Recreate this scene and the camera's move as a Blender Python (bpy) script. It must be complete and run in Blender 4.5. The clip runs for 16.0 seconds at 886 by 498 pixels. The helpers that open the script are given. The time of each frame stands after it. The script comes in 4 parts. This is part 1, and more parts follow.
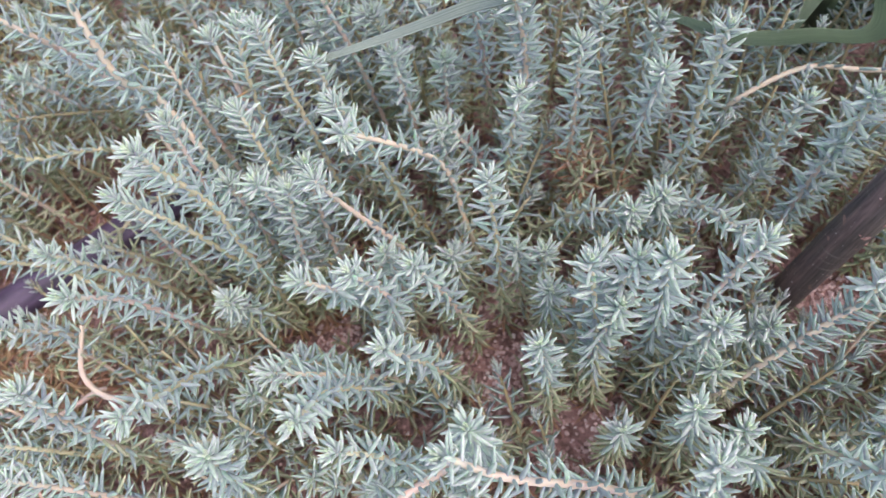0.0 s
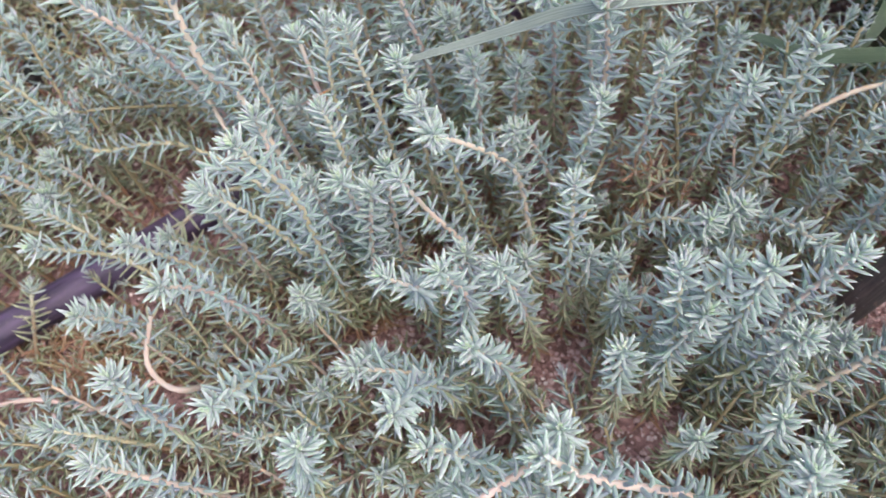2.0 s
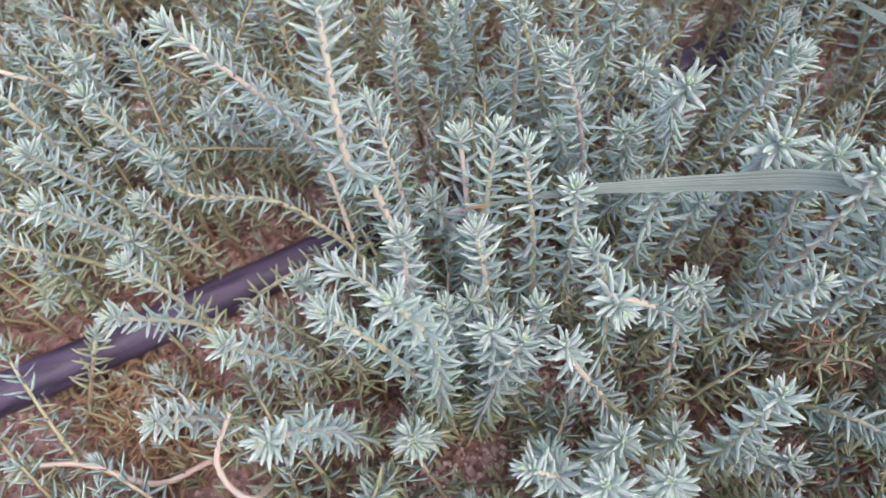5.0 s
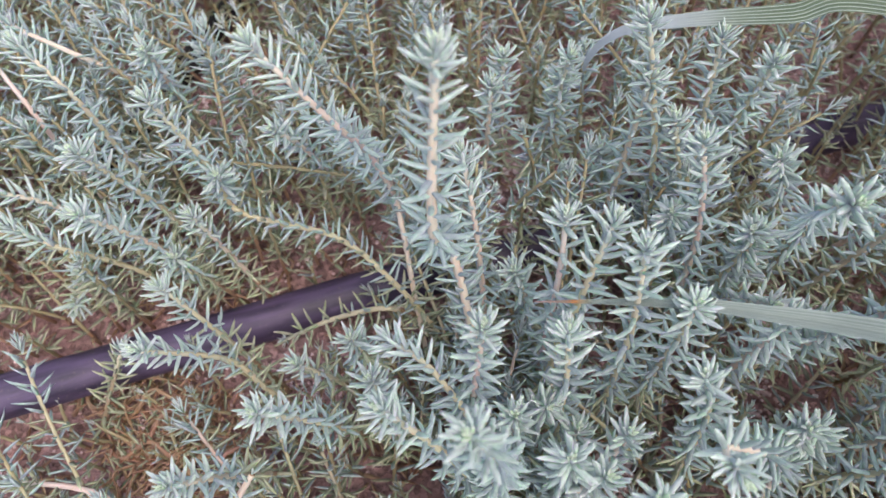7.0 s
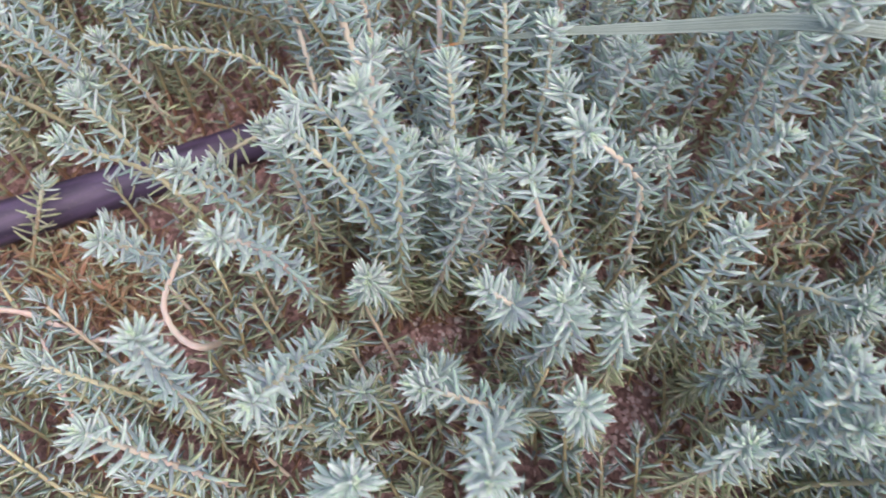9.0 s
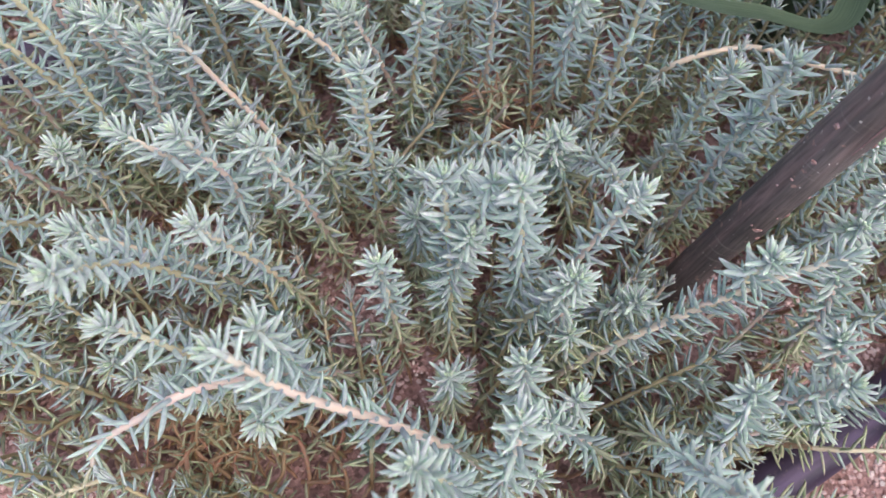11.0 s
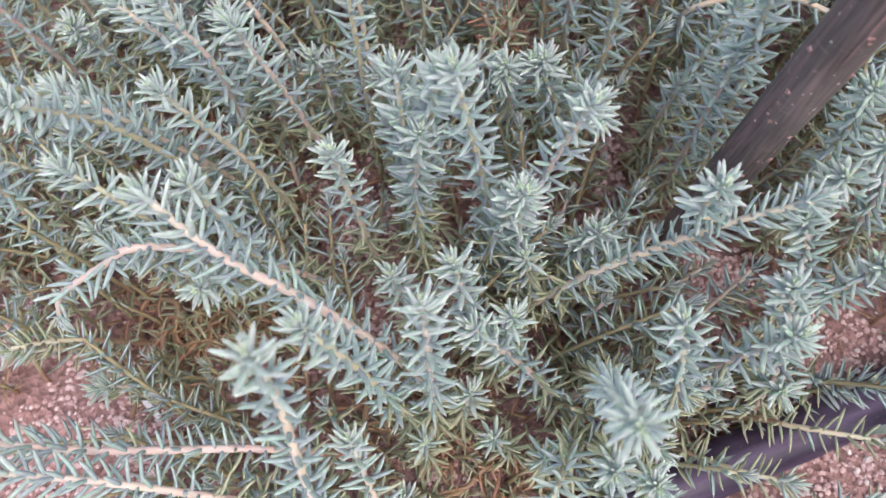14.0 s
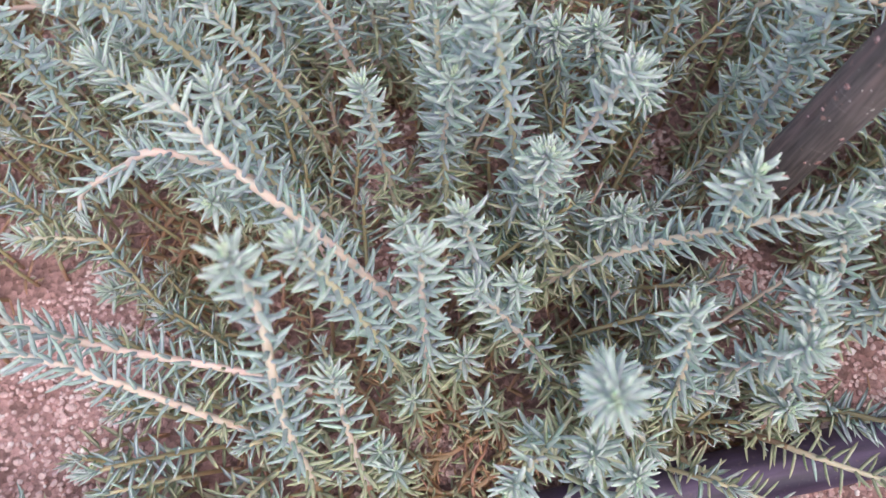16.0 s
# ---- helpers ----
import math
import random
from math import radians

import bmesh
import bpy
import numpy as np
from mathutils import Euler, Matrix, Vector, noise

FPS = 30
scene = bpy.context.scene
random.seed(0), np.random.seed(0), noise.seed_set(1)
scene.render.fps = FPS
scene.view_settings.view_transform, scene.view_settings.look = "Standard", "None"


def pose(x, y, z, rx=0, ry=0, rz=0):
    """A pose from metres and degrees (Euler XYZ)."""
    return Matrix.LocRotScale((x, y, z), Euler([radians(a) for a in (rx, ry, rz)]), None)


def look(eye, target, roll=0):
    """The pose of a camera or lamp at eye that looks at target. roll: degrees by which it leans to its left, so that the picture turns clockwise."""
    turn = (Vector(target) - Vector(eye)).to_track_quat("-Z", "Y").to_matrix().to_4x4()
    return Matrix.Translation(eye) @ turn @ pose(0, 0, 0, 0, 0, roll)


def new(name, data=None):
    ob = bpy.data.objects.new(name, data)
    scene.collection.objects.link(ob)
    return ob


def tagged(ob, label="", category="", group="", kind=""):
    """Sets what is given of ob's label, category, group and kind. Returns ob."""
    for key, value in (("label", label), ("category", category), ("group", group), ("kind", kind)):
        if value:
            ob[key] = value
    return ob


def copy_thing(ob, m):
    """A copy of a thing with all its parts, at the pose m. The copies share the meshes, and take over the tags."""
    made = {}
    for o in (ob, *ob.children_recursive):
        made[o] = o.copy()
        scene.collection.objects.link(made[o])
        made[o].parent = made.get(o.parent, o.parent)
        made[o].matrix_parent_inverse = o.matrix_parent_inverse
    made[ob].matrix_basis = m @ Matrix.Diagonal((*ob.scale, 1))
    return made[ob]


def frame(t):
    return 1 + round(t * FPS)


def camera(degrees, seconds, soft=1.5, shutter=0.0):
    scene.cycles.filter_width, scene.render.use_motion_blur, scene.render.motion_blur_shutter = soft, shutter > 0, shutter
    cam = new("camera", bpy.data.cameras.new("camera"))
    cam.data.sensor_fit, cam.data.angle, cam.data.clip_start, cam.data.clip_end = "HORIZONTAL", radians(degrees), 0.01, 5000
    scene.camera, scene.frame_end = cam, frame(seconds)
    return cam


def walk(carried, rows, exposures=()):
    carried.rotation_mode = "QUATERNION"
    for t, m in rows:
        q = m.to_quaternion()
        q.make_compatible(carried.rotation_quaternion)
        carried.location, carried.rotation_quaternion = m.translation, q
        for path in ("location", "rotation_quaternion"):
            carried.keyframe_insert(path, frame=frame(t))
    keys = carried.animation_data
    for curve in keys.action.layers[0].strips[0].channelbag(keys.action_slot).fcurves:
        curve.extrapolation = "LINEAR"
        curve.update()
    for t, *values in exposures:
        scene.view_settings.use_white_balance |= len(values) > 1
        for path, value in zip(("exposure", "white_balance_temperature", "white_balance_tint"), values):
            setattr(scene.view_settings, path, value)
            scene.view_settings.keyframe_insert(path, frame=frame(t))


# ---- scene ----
cam = camera(67.4, 16.0, soft=1.4, shutter=0.25)
cam.data.dof.use_dof = True
cam.data.dof.focus_distance = 0.26
cam.data.dof.aperture_fstop = 11.0

PATH = [
    (0, pose(0.0000, -0.0000, 0.3856, 25.87, 5.74, -11.66)),
    (0.5, pose(-0.0091, -0.0029, 0.3787, 25.95, 5.47, -11.19)),
    (1, pose(-0.0205, -0.0090, 0.3832, 26.21, 5.25, -10.82)),
    (1.5, pose(-0.0219, -0.0073, 0.3884, 26.52, 5.15, -10.57)),
    (2, pose(-0.0341, 0.0016, 0.3894, 26.94, 5.02, -9.73)),
    (2.5, pose(-0.0540, 0.0235, 0.3933, 27.50, 4.33, -7.03)),
    (3, pose(-0.0646, 0.0499, 0.3929, 27.10, 5.29, -6.41)),
    (3.5, pose(-0.0785, 0.0741, 0.3891, 27.05, 5.31, -4.86)),
    (4, pose(-0.0728, 0.0856, 0.3836, 26.55, 4.35, -3.59)),
    (4.2, pose(-0.0751, 0.0857, 0.3846, 26.48, 4.07, -3.09)),
    (6.3, pose(-0.0877, 0.1091, 0.3690, 25.17, -0.42, 6.16)),
    (6.5, pose(-0.0938, 0.1145, 0.3680, 25.67, 0.44, 7.36)),
    (7, pose(-0.1021, 0.1322, 0.3595, 26.21, 1.15, 9.26)),
    (7.5, pose(-0.0995, 0.1300, 0.3610, 26.07, 1.59, 9.28)),
    (8, pose(-0.0910, 0.1086, 0.3551, 26.23, 0.42, 7.79)),
    (8.5, pose(-0.0946, 0.0732, 0.3487, 25.08, -1.24, 6.16)),
    (9, pose(-0.0794, 0.0412, 0.3508, 24.36, -1.94, 2.10)),
    (9.5, pose(-0.0417, 0.0222, 0.3603, 24.24, -2.85, -0.31)),
    (10, pose(-0.0052, 0.0041, 0.3604, 23.64, -3.07, -2.51)),
    (10.2, pose(0.0060, 0.0007, 0.3576, 23.53, -3.61, -2.91)),
    (12.3, pose(0.0734, -0.0339, 0.3432, 23.57, 1.00, 1.64)),
    (12.5, pose(0.0764, -0.0355, 0.3450, 23.61, 1.05, 1.94)),
    (13, pose(0.0897, -0.0369, 0.3452, 23.68, 1.04, 2.74)),
    (13.5, pose(0.0914, -0.0383, 0.3395, 23.37, 1.00, 5.09)),
    (14, pose(0.0917, -0.0396, 0.3344, 22.47, 1.36, 7.95)),
    (14.5, pose(0.0997, -0.0385, 0.3323, 21.83, 1.95, 9.40)),
    (15, pose(0.1071, -0.0365, 0.3294, 21.83, 2.24, 10.92)),
    (15.5, pose(0.0966, -0.0399, 0.3258, 21.97, 1.37, 14.84)),
    (16, pose(0.1062, -0.0462, 0.3235, 21.77, 1.67, 18.12)),
]
walk(cam, PATH, exposures=[(0.0, 0.94, 6660, 12.2), (4.0, 0.88, 6640, 12.2), (7.0, 0.81, 6600, 12.2), (9.5, 0.86, 6660, 12.2), (12.5, 0.87, 6640, 12.2), (16.0, 0.80, 6580, 12.2)])

# ---- sky and light: bright open shade under a thin overcast ----
world = bpy.data.worlds.new("sky")
scene.world = world
world.use_nodes = True
wn = world.node_tree
sky = wn.nodes.new("ShaderNodeTexSky")
sky.sky_type, sky.sun_disc = "NISHITA", False
sky.sun_elevation, sky.sun_rotation = radians(63), radians(132)
sky.air_density, sky.dust_density, sky.ozone_density = 1.0, 4.0, 1.0
wn.links.new(sky.outputs[0], wn.nodes["Background"].inputs[0])
wn.nodes["Background"].inputs[1].default_value = 0.168

sun_data = bpy.data.lights.new("sun", "SUN")
sun_data.energy, sun_data.angle, sun_data.color = 0.76, radians(115), (1.0, 0.965, 0.93)
sun = new("sun", sun_data)
sun.matrix_world = look((0.50, -0.45, 1.30), (0, 0, 0))


# ---- materials ----
def mat_new(name, rough=0.6, metal=0.0):
    m = bpy.data.materials.new(name)
    m.use_nodes = True
    nt = m.node_tree
    b = nt.nodes["Principled BSDF"]
    b.inputs["Roughness"].default_value = rough
    b.inputs["Metallic"].default_value = metal
    return m, nt, b


def noise_node(nt, scale, detail=3.0, coords="Object", rough=0.55):
    tc = nt.nodes.new("ShaderNodeTexCoord")
    n = nt.nodes.new("ShaderNodeTexNoise")
    n.inputs["Scale"].default_value = scale
    n.inputs["Detail"].default_value = detail
    n.inputs["Roughness"].default_value = rough
    nt.links.new(tc.outputs[coords], n.inputs["Vector"])
    return n


def ramp(nt, fac, stops, mode="LINEAR"):
    r = nt.nodes.new("ShaderNodeValToRGB")
    r.color_ramp.interpolation = mode
    while len(r.color_ramp.elements) < len(stops):
        r.color_ramp.elements.new(0.5)
    for e, (p, c) in zip(r.color_ramp.elements, stops):
        e.position, e.color = p, (*c, 1)
    nt.links.new(fac, r.inputs[0])
    return r.outputs[0]


def mix(nt, fac, a, b, blend="MIX"):
    n = nt.nodes.new("ShaderNodeMix")
    n.data_type, n.blend_type = "RGBA", blend
    for sock, v in ((n.inputs[0], fac), (n.inputs[6], a), (n.inputs[7], b)):
        if isinstance(v, (int, float)):
            sock.default_value = v
        elif isinstance(v, tuple):
            sock.default_value = (*v, 1)
        else:
            nt.links.new(v, sock)
    return n.outputs[2]


def math_node(nt, op, a, b=0.0):
    n = nt.nodes.new("ShaderNodeMath")
    n.operation = op
    for sock, v in ((n.inputs[0], a), (n.inputs[1], b)):
        if isinstance(v, (int, float)):
            sock.default_value = v
        else:
            nt.links.new(v, sock)
    return n.outputs[0]


def bump(nt, b, height, strength=0.3, dist=0.001):
    n = nt.nodes.new("ShaderNodeBump")
    n.inputs["Strength"].default_value, n.inputs["Distance"].default_value = strength, dist
    nt.links.new(height, n.inputs["Height"])
    nt.links.new(n.outputs[0], b.inputs["Normal"])


def piece_random(nt):
    """0..1, different for each object and each loose piece of a joined mesh."""
    o = nt.nodes.new("ShaderNodeObjectInfo")
    g = nt.nodes.new("ShaderNodeNewGeometry")
    return math_node(nt, "FRACT", math_node(nt, "ADD", o.outputs["Random"], g.outputs["Random Per Island"]))


def leaf_material(name, lo, hi, tip, rough=0.55):
    """Fleshy waxy leaf: hue varies leaf by leaf, the pointed end takes the tip colour, a mottled wax bloom lies over it."""
    m, nt, b = mat_new(name, rough)
    r = piece_random(nt)
    col = mix(nt, r, lo, hi)
    at = nt.nodes.new("ShaderNodeAttribute")
    at.attribute_name = "along"
    col = mix(nt, math_node(nt, "MULTIPLY", at.outputs["Fac"], 0.75), col, tip)
    tc = nt.nodes.new("ShaderNodeNewGeometry")
    n = nt.nodes.new("ShaderNodeTexNoise")
    n.inputs["Scale"].default_value, n.inputs["Detail"].default_value = 420.0, 3.0
    nt.links.new(tc.outputs["Position"], n.inputs["Vector"])
    wax = ramp(nt, n.outputs["Fac"], [(0.35, (0.86, 0.85, 0.87)), (0.7, (1.12, 1.12, 1.13))])
    col = mix(nt, 1.0, col, wax, "MULTIPLY")
    nt.links.new(col, b.inputs["Base Color"])
    b.inputs["Specular IOR Level"].default_value = 0.12
    b.inputs["Subsurface Weight"].default_value = 0.7
    b.inputs["Subsurface Radius"].default_value = (0.0012, 0.0017, 0.0011)
    b.inputs["Subsurface Scale"].default_value = 1.0
    return m


LEAF = {
    "bud": leaf_material("bud_leaf", (0.37, 0.47, 0.37), (0.48, 0.57, 0.46), (0.50, 0.58, 0.42), 0.6),
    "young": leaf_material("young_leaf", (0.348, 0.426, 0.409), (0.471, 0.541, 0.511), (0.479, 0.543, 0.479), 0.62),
    "mature": leaf_material("glaucous_leaf", (0.300, 0.345, 0.374), (0.368, 0.474, 0.440), (0.370, 0.450, 0.405), 0.66),
    "old": leaf_material("ageing_leaf", (0.253, 0.287, 0.209), (0.420, 0.446, 0.322), (0.448, 0.431, 0.282), 0.7),
    "dry": leaf_material("dry_leaf", (0.31, 0.180, 0.125), (0.46, 0.32, 0.22), (0.38, 0.22, 0.15), 0.85),
}


def stem_material(name, tan, pink, scar, olive):
    m, nt, b = mat_new(name, 0.6)
    o = nt.nodes.new("ShaderNodeObjectInfo")
    n1 = noise_node(nt, 90.0, 2.0)
    col = mix(nt, ramp(nt, math_node(nt, "ADD", n1.outputs["Fac"], math_node(nt, "MULTIPLY", o.outputs["Random"], 0.25)), [(0.45, (0, 0, 0)), (0.75, (1, 1, 1))]), tan, pink)
    n2 = noise_node(nt, 260.0, 1.0)
    col = mix(nt, ramp(nt, n2.outputs["Fac"], [(0.56, (0, 0, 0)), (0.66, (0.45, 0.45, 0.45))]), col, scar)
    col = mix(nt, ramp(nt, math_node(nt, "FRACT", math_node(nt, "MULTIPLY", o.outputs["Random"], 7.0)), [(0.15, (0, 0, 0)), (0.6, (0.85, 0.85, 0.85))]), col, olive)
    at = nt.nodes.new("ShaderNodeAttribute")
    at.attribute_name = "youth"
    col = mix(nt, at.outputs["Fac"], col, (0.56, 0.56, 0.47))
    nt.links.new(col, b.inputs["Base Color"])
    b.inputs["Subsurface Weight"].default_value = 0.4
    b.inputs["Subsurface Radius"].default_value = (0.0018, 0.0012, 0.0008)
    b.inputs["Subsurface Scale"].default_value = 1.0
    bump(nt, b, n2.outputs["Fac"], 0.5, 0.0006)
    return m


STEM = stem_material("fleshy_stem", (0.50, 0.415, 0.345), (0.56, 0.41, 0.37), (0.46, 0.48, 0.49), (0.46, 0.43, 0.27))
STEM_BARE = stem_material("bare_pink_stem", (0.62, 0.50, 0.43), (0.64, 0.475, 0.44), (0.54, 0.52, 0.52), (0.60, 0.52, 0.42))
# Carpet stems: an olive copy of the stem, darkened in its colour for shade.
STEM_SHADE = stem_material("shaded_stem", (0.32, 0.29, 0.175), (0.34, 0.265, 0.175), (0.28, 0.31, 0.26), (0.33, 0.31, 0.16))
STEM_OLD = stem_material("woody_stem", (0.33, 0.21, 0.14), (0.36, 0.19, 0.14), (0.29, 0.25, 0.18), (0.28, 0.20, 0.12))


def pebble_material():
    m, nt, b = mat_new("pink_gravel", 0.85)
    r = piece_random(nt)
    col = ramp(nt, r, [(0.0, (0.418, 0.248, 0.237)), (0.3, (0.660, 0.462, 0.457)), (0.6, (0.792, 0.638, 0.632)), (0.85, (0.594, 0.418, 0.413)), (1.0, (0.902, 0.858, 0.858))])
    n = noise_node(nt, 500.0, 3.0)
    col = mix(nt, 0.5, col, ramp(nt, n.outputs["Fac"], [(0.3, (0.58, 0.54, 0.55)), (0.7, (1.14, 1.10, 1.12))]), "MULTIPLY")
    nt.links.new(col, b.inputs["Base Color"])
    bump(nt, b, n.outputs["Fac"], 0.5, 0.0008)
    return m


def soil_material():
    m, nt, b = mat_new("gritty_soil", 0.95)
    n1, n2 = noise_node(nt, 30.0, 4.0), noise_node(nt, 420.0, 3.0)
    v = nt.nodes.new("ShaderNodeTexVoronoi")
    v.inputs["Scale"].default_value = 330.0
    tc = nt.nodes.new("ShaderNodeTexCoord")
    nt.links.new(tc.outputs["Object"], v.inputs["Vector"])
    col = ramp(nt, n1.outputs["Fac"], [(0.3, (0.225, 0.130, 0.118)), (0.7, (0.400, 0.265, 0.255))])
    grit = ramp(nt, math_node(nt, "FRACT", math_node(nt, "MULTIPLY", v.outputs["Color"], 7.3)), [(0.0, (0.55, 0.5, 0.50)), (1.0, (1.5, 1.42, 1.46))])
    col = mix(nt, 0.8, col, grit, "MULTIPLY")
    nt.links.new(col, b.inputs["Base Color"])
    bump(nt, b, math_node(nt, "ADD", v.outputs["Distance"], n2.outputs["Fac"]), 0.8, 0.002)
    return m


# Default purple: sky sheen on black pipe, put into its mottled base colour.
def hose_material(name="black_poly_pipe", lo=(0.038, 0.026, 0.054), hi=(0.115, 0.080, 0.152)):
    m, nt, b = mat_new(name, 0.42)
    n1, n2 = noise_node(nt, 1.0, 4.0), noise_node(nt, 600.0, 2.0)
    turn = nt.nodes.new("ShaderNodeMapping")
    turn.vector_type = "TEXTURE"
    turn.inputs["Rotation"].default_value, turn.inputs["Scale"].default_value = (0.0, 0.0, radians(27)), (0.05, 0.006, 0.006)
    nt.links.new(n1.inputs["Vector"].links[0].from_socket, turn.inputs["Vector"])
    nt.links.new(turn.outputs[0], n1.inputs["Vector"])
    col = ramp(nt, n1.outputs["Fac"], [(0.35, lo), (0.7, hi)])
    dust = ramp(nt, n2.outputs["Fac"], [(0.62, (0, 0, 0)), (0.75, (0.5, 0.5, 0.5))])
    nt.links.new(mix(nt, dust, col, (0.16, 0.12, 0.12)), b.inputs["Base Color"])
    nt.links.new(ramp(nt, n1.outputs["Fac"], [(0.3, (0.42, 0.42, 0.42)), (0.7, (0.66, 0.66, 0.66))]), b.inputs["Roughness"])
    bump(nt, b, n2.outputs["Fac"], 0.15, 0.0005)
    return m


def stake_material():
    m, nt, b = mat_new("weathered_dark_pipe", 0.55)
    n1, n2 = noise_node(nt, 35.0, 4.0), noise_node(nt, 140.0, 3.0)
    col = ramp(nt, n1.outputs["Fac"], [(0.3, (0.086, 0.070, 0.069)), (0.7, (0.150, 0.122, 0.120))])
    rust = ramp(nt, n2.outputs["Fac"], [(0.655, (0, 0, 0)), (0.70, (1, 1, 1))])
    col = mix(nt, rust, col, (0.38, 0.22, 0.19))
    sc = nt.nodes.new("ShaderNodeTexNoise")
    mp = nt.nodes.new("ShaderNodeMapping")
    tc = nt.nodes.new("ShaderNodeTexCoord")
    mp.inputs["Scale"].default_value = (170, 170, 5)
    nt.links.new(tc.outputs["Object"], mp.inputs["Vector"])
    nt.links.new(mp.outputs[0], sc.inputs["Vector"])
    sc.inputs["Scale"].default_value = 1.0
    col = mix(nt, ramp(nt, sc.outputs["Fac"], [(0.48, (0, 0, 0)), (0.64, (0.75, 0.75, 0.75))]), col, (0.22, 0.15, 0.145))
    fleck = noise_node(nt, 420.0, 1.0)
    col = mix(nt, ramp(nt, fleck.outputs["Fac"], [(0.72, (0, 0, 0)), (0.75, (1, 1, 1))]), col, (0.55, 0.50, 0.48))
    hz = nt.nodes.new("ShaderNodeTexNoise")
    mq = nt.nodes.new("ShaderNodeMapping")
    mq.inputs["Scale"].default_value, mq.inputs["Rotation"].default_value = (40, 40, 420), (0.25, 0.1, 0.0)
    nt.links.new(tc.outputs["Object"], mq.inputs["Vector"])
    nt.links.new(mq.outputs[0], hz.inputs["Vector"])
    hz.inputs["Scale"].default_value = 1.0
    col = mix(nt, ramp(nt, hz.outputs["Fac"], [(0.66, (0, 0, 0)), (0.74, (0.6, 0.6, 0.6))]), col, (0.24, 0.205, 0.19))
    fine = nt.nodes.new("ShaderNodeTexNoise")
    ms = nt.nodes.new("ShaderNodeMapping")
    ms.inputs["Scale"].default_value = (900, 900, 60)
    nt.links.new(tc.outputs["Object"], ms.inputs["Vector"])
    nt.links.new(ms.outputs[0], fine.inputs["Vector"])
    fine.inputs["Scale"].default_value, fine.inputs["Detail"].default_value = 1.0, 4.0
    col = mix(nt, 1.0, col, ramp(nt, fine.outputs["Fac"], [(0.32, (0.66, 0.66, 0.66)), (0.68, (1.36, 1.34, 1.32))]), "MULTIPLY")
    nt.links.new(col, b.inputs["Base Color"])
    bump(nt, b, fine.outputs["Fac"], 0.5, 0.0008)
    return m


def blade_material(name, a, c, tip_colours=((0.42, 0.30, 0.14), (0.46, 0.19, 0.07), (0.30, 0.22, 0.16), (0.45, 0.29, 0.27))):
    m, nt, b = mat_new(name, 0.5)
    at = nt.nodes.new("ShaderNodeAttribute")
    at.attribute_name = "across"
    n = nt.nodes.new("ShaderNodeTexNoise")
    n.noise_dimensions = "1D"
    n.inputs["Scale"].default_value, n.inputs["Detail"].default_value = 22.0, 3.0
    nt.links.new(at.outputs["Fac"], n.inputs["W"])
    col = ramp(nt, n.outputs["Fac"], [(0.38, a), (0.62, c)])
    n2 = noise_node(nt, 60.0, 3.0)
    col = mix(nt, 0.5, col, ramp(nt, n2.outputs["Fac"], [(0.3, (0.8, 0.8, 0.8)), (0.7, (1.1, 1.1, 1.1))]), "MULTIPLY")
    tip = nt.nodes.new("ShaderNodeAttribute")
    tip.attribute_name = "withered"
    scorch = ramp(nt, tip.outputs["Fac"], [(0.0, a), *zip((0.30, 0.42, 0.55, 1.0), tip_colours)])
    col = mix(nt, ramp(nt, tip.outputs["Fac"], [(0.15, (0, 0, 0)), (0.40, (1, 1, 1))]), col, scorch)
    nt.links.new(col, b.inputs["Base Color"])
    bump(nt, b, n.outputs["Fac"], 0.6, 0.0006)
    return m


PEBBLE, SOIL, HOSE, STAKE = pebble_material(), soil_material(), hose_material(), stake_material()
BLACK_TUBE = hose_material("black_tube", (0.008, 0.007, 0.009), (0.016, 0.014, 0.018))
VEIN = blade_material("strap_leaf_vein", (0.22, 0.27, 0.235), (0.34, 0.39, 0.35))
BLADE_PALE = blade_material("pale_strap_leaf", (0.13, 0.17, 0.15), (0.26, 0.31, 0.275))
BLADE_GREEN = blade_material("green_strap_leaf", (0.045, 0.075, 0.042), (0.095, 0.14, 0.08), ((0.13, 0.17, 0.13), (0.22, 0.26, 0.25), (0.30, 0.34, 0.37), (0.28, 0.32, 0.33)))


# ---- mesh helpers ----
def mesh_of(name, verts, faces, mats, index=None, smooth=True, attrs=()):
    me = bpy.data.meshes.new(name)
    me.from_pydata([tuple(v) for v in verts], [], faces)
    for m in mats:
        me.materials.append(m)
    if index is not None:
        me.polygons.foreach_set("material_index", index)
    if smooth:
        me.polygons.foreach_set("use_smooth", [True] * len(me.polygons))
    for key, values in attrs:
        me.attributes.new(key, "FLOAT", "POINT").data.foreach_set("value", values)
    me.update()
    return me


def part(name, me, parent, label="", m=None):
    ob = new(name, me)
    ob.parent = parent
    if m is not None:
        ob.matrix_basis = m
    if label:
        ob["label"] = label
    return ob


def spline(pts, step=0.0015):
    """Even samples along a smooth curve through the points."""
    p = [Vector(q) for q in pts]
    p = [p[0] * 2 - p[1]] + p + [p[-1] * 2 - p[-2]]
    fine = []
    for a, b, c, d in zip(p, p[1:], p[2:], p[3:]):
        for k in range(24):
            t = k / 24
            fine.append(0.5 * (2 * b + (c - a) * t + (2 * a - 5 * b + 4 * c - d) * t * t + (3 * b - a - 3 * c + d) * t**3))
    fine.append(p[-2])
    out, left = [fine[0]], step
    for a, b in zip(fine, fine[1:]):
        d = (b - a).length
        while d >= left > 0:
            a = a.lerp(b, left / d)
            d -= left
            out.append(a.copy())
            left = step
        left -= d
    return out


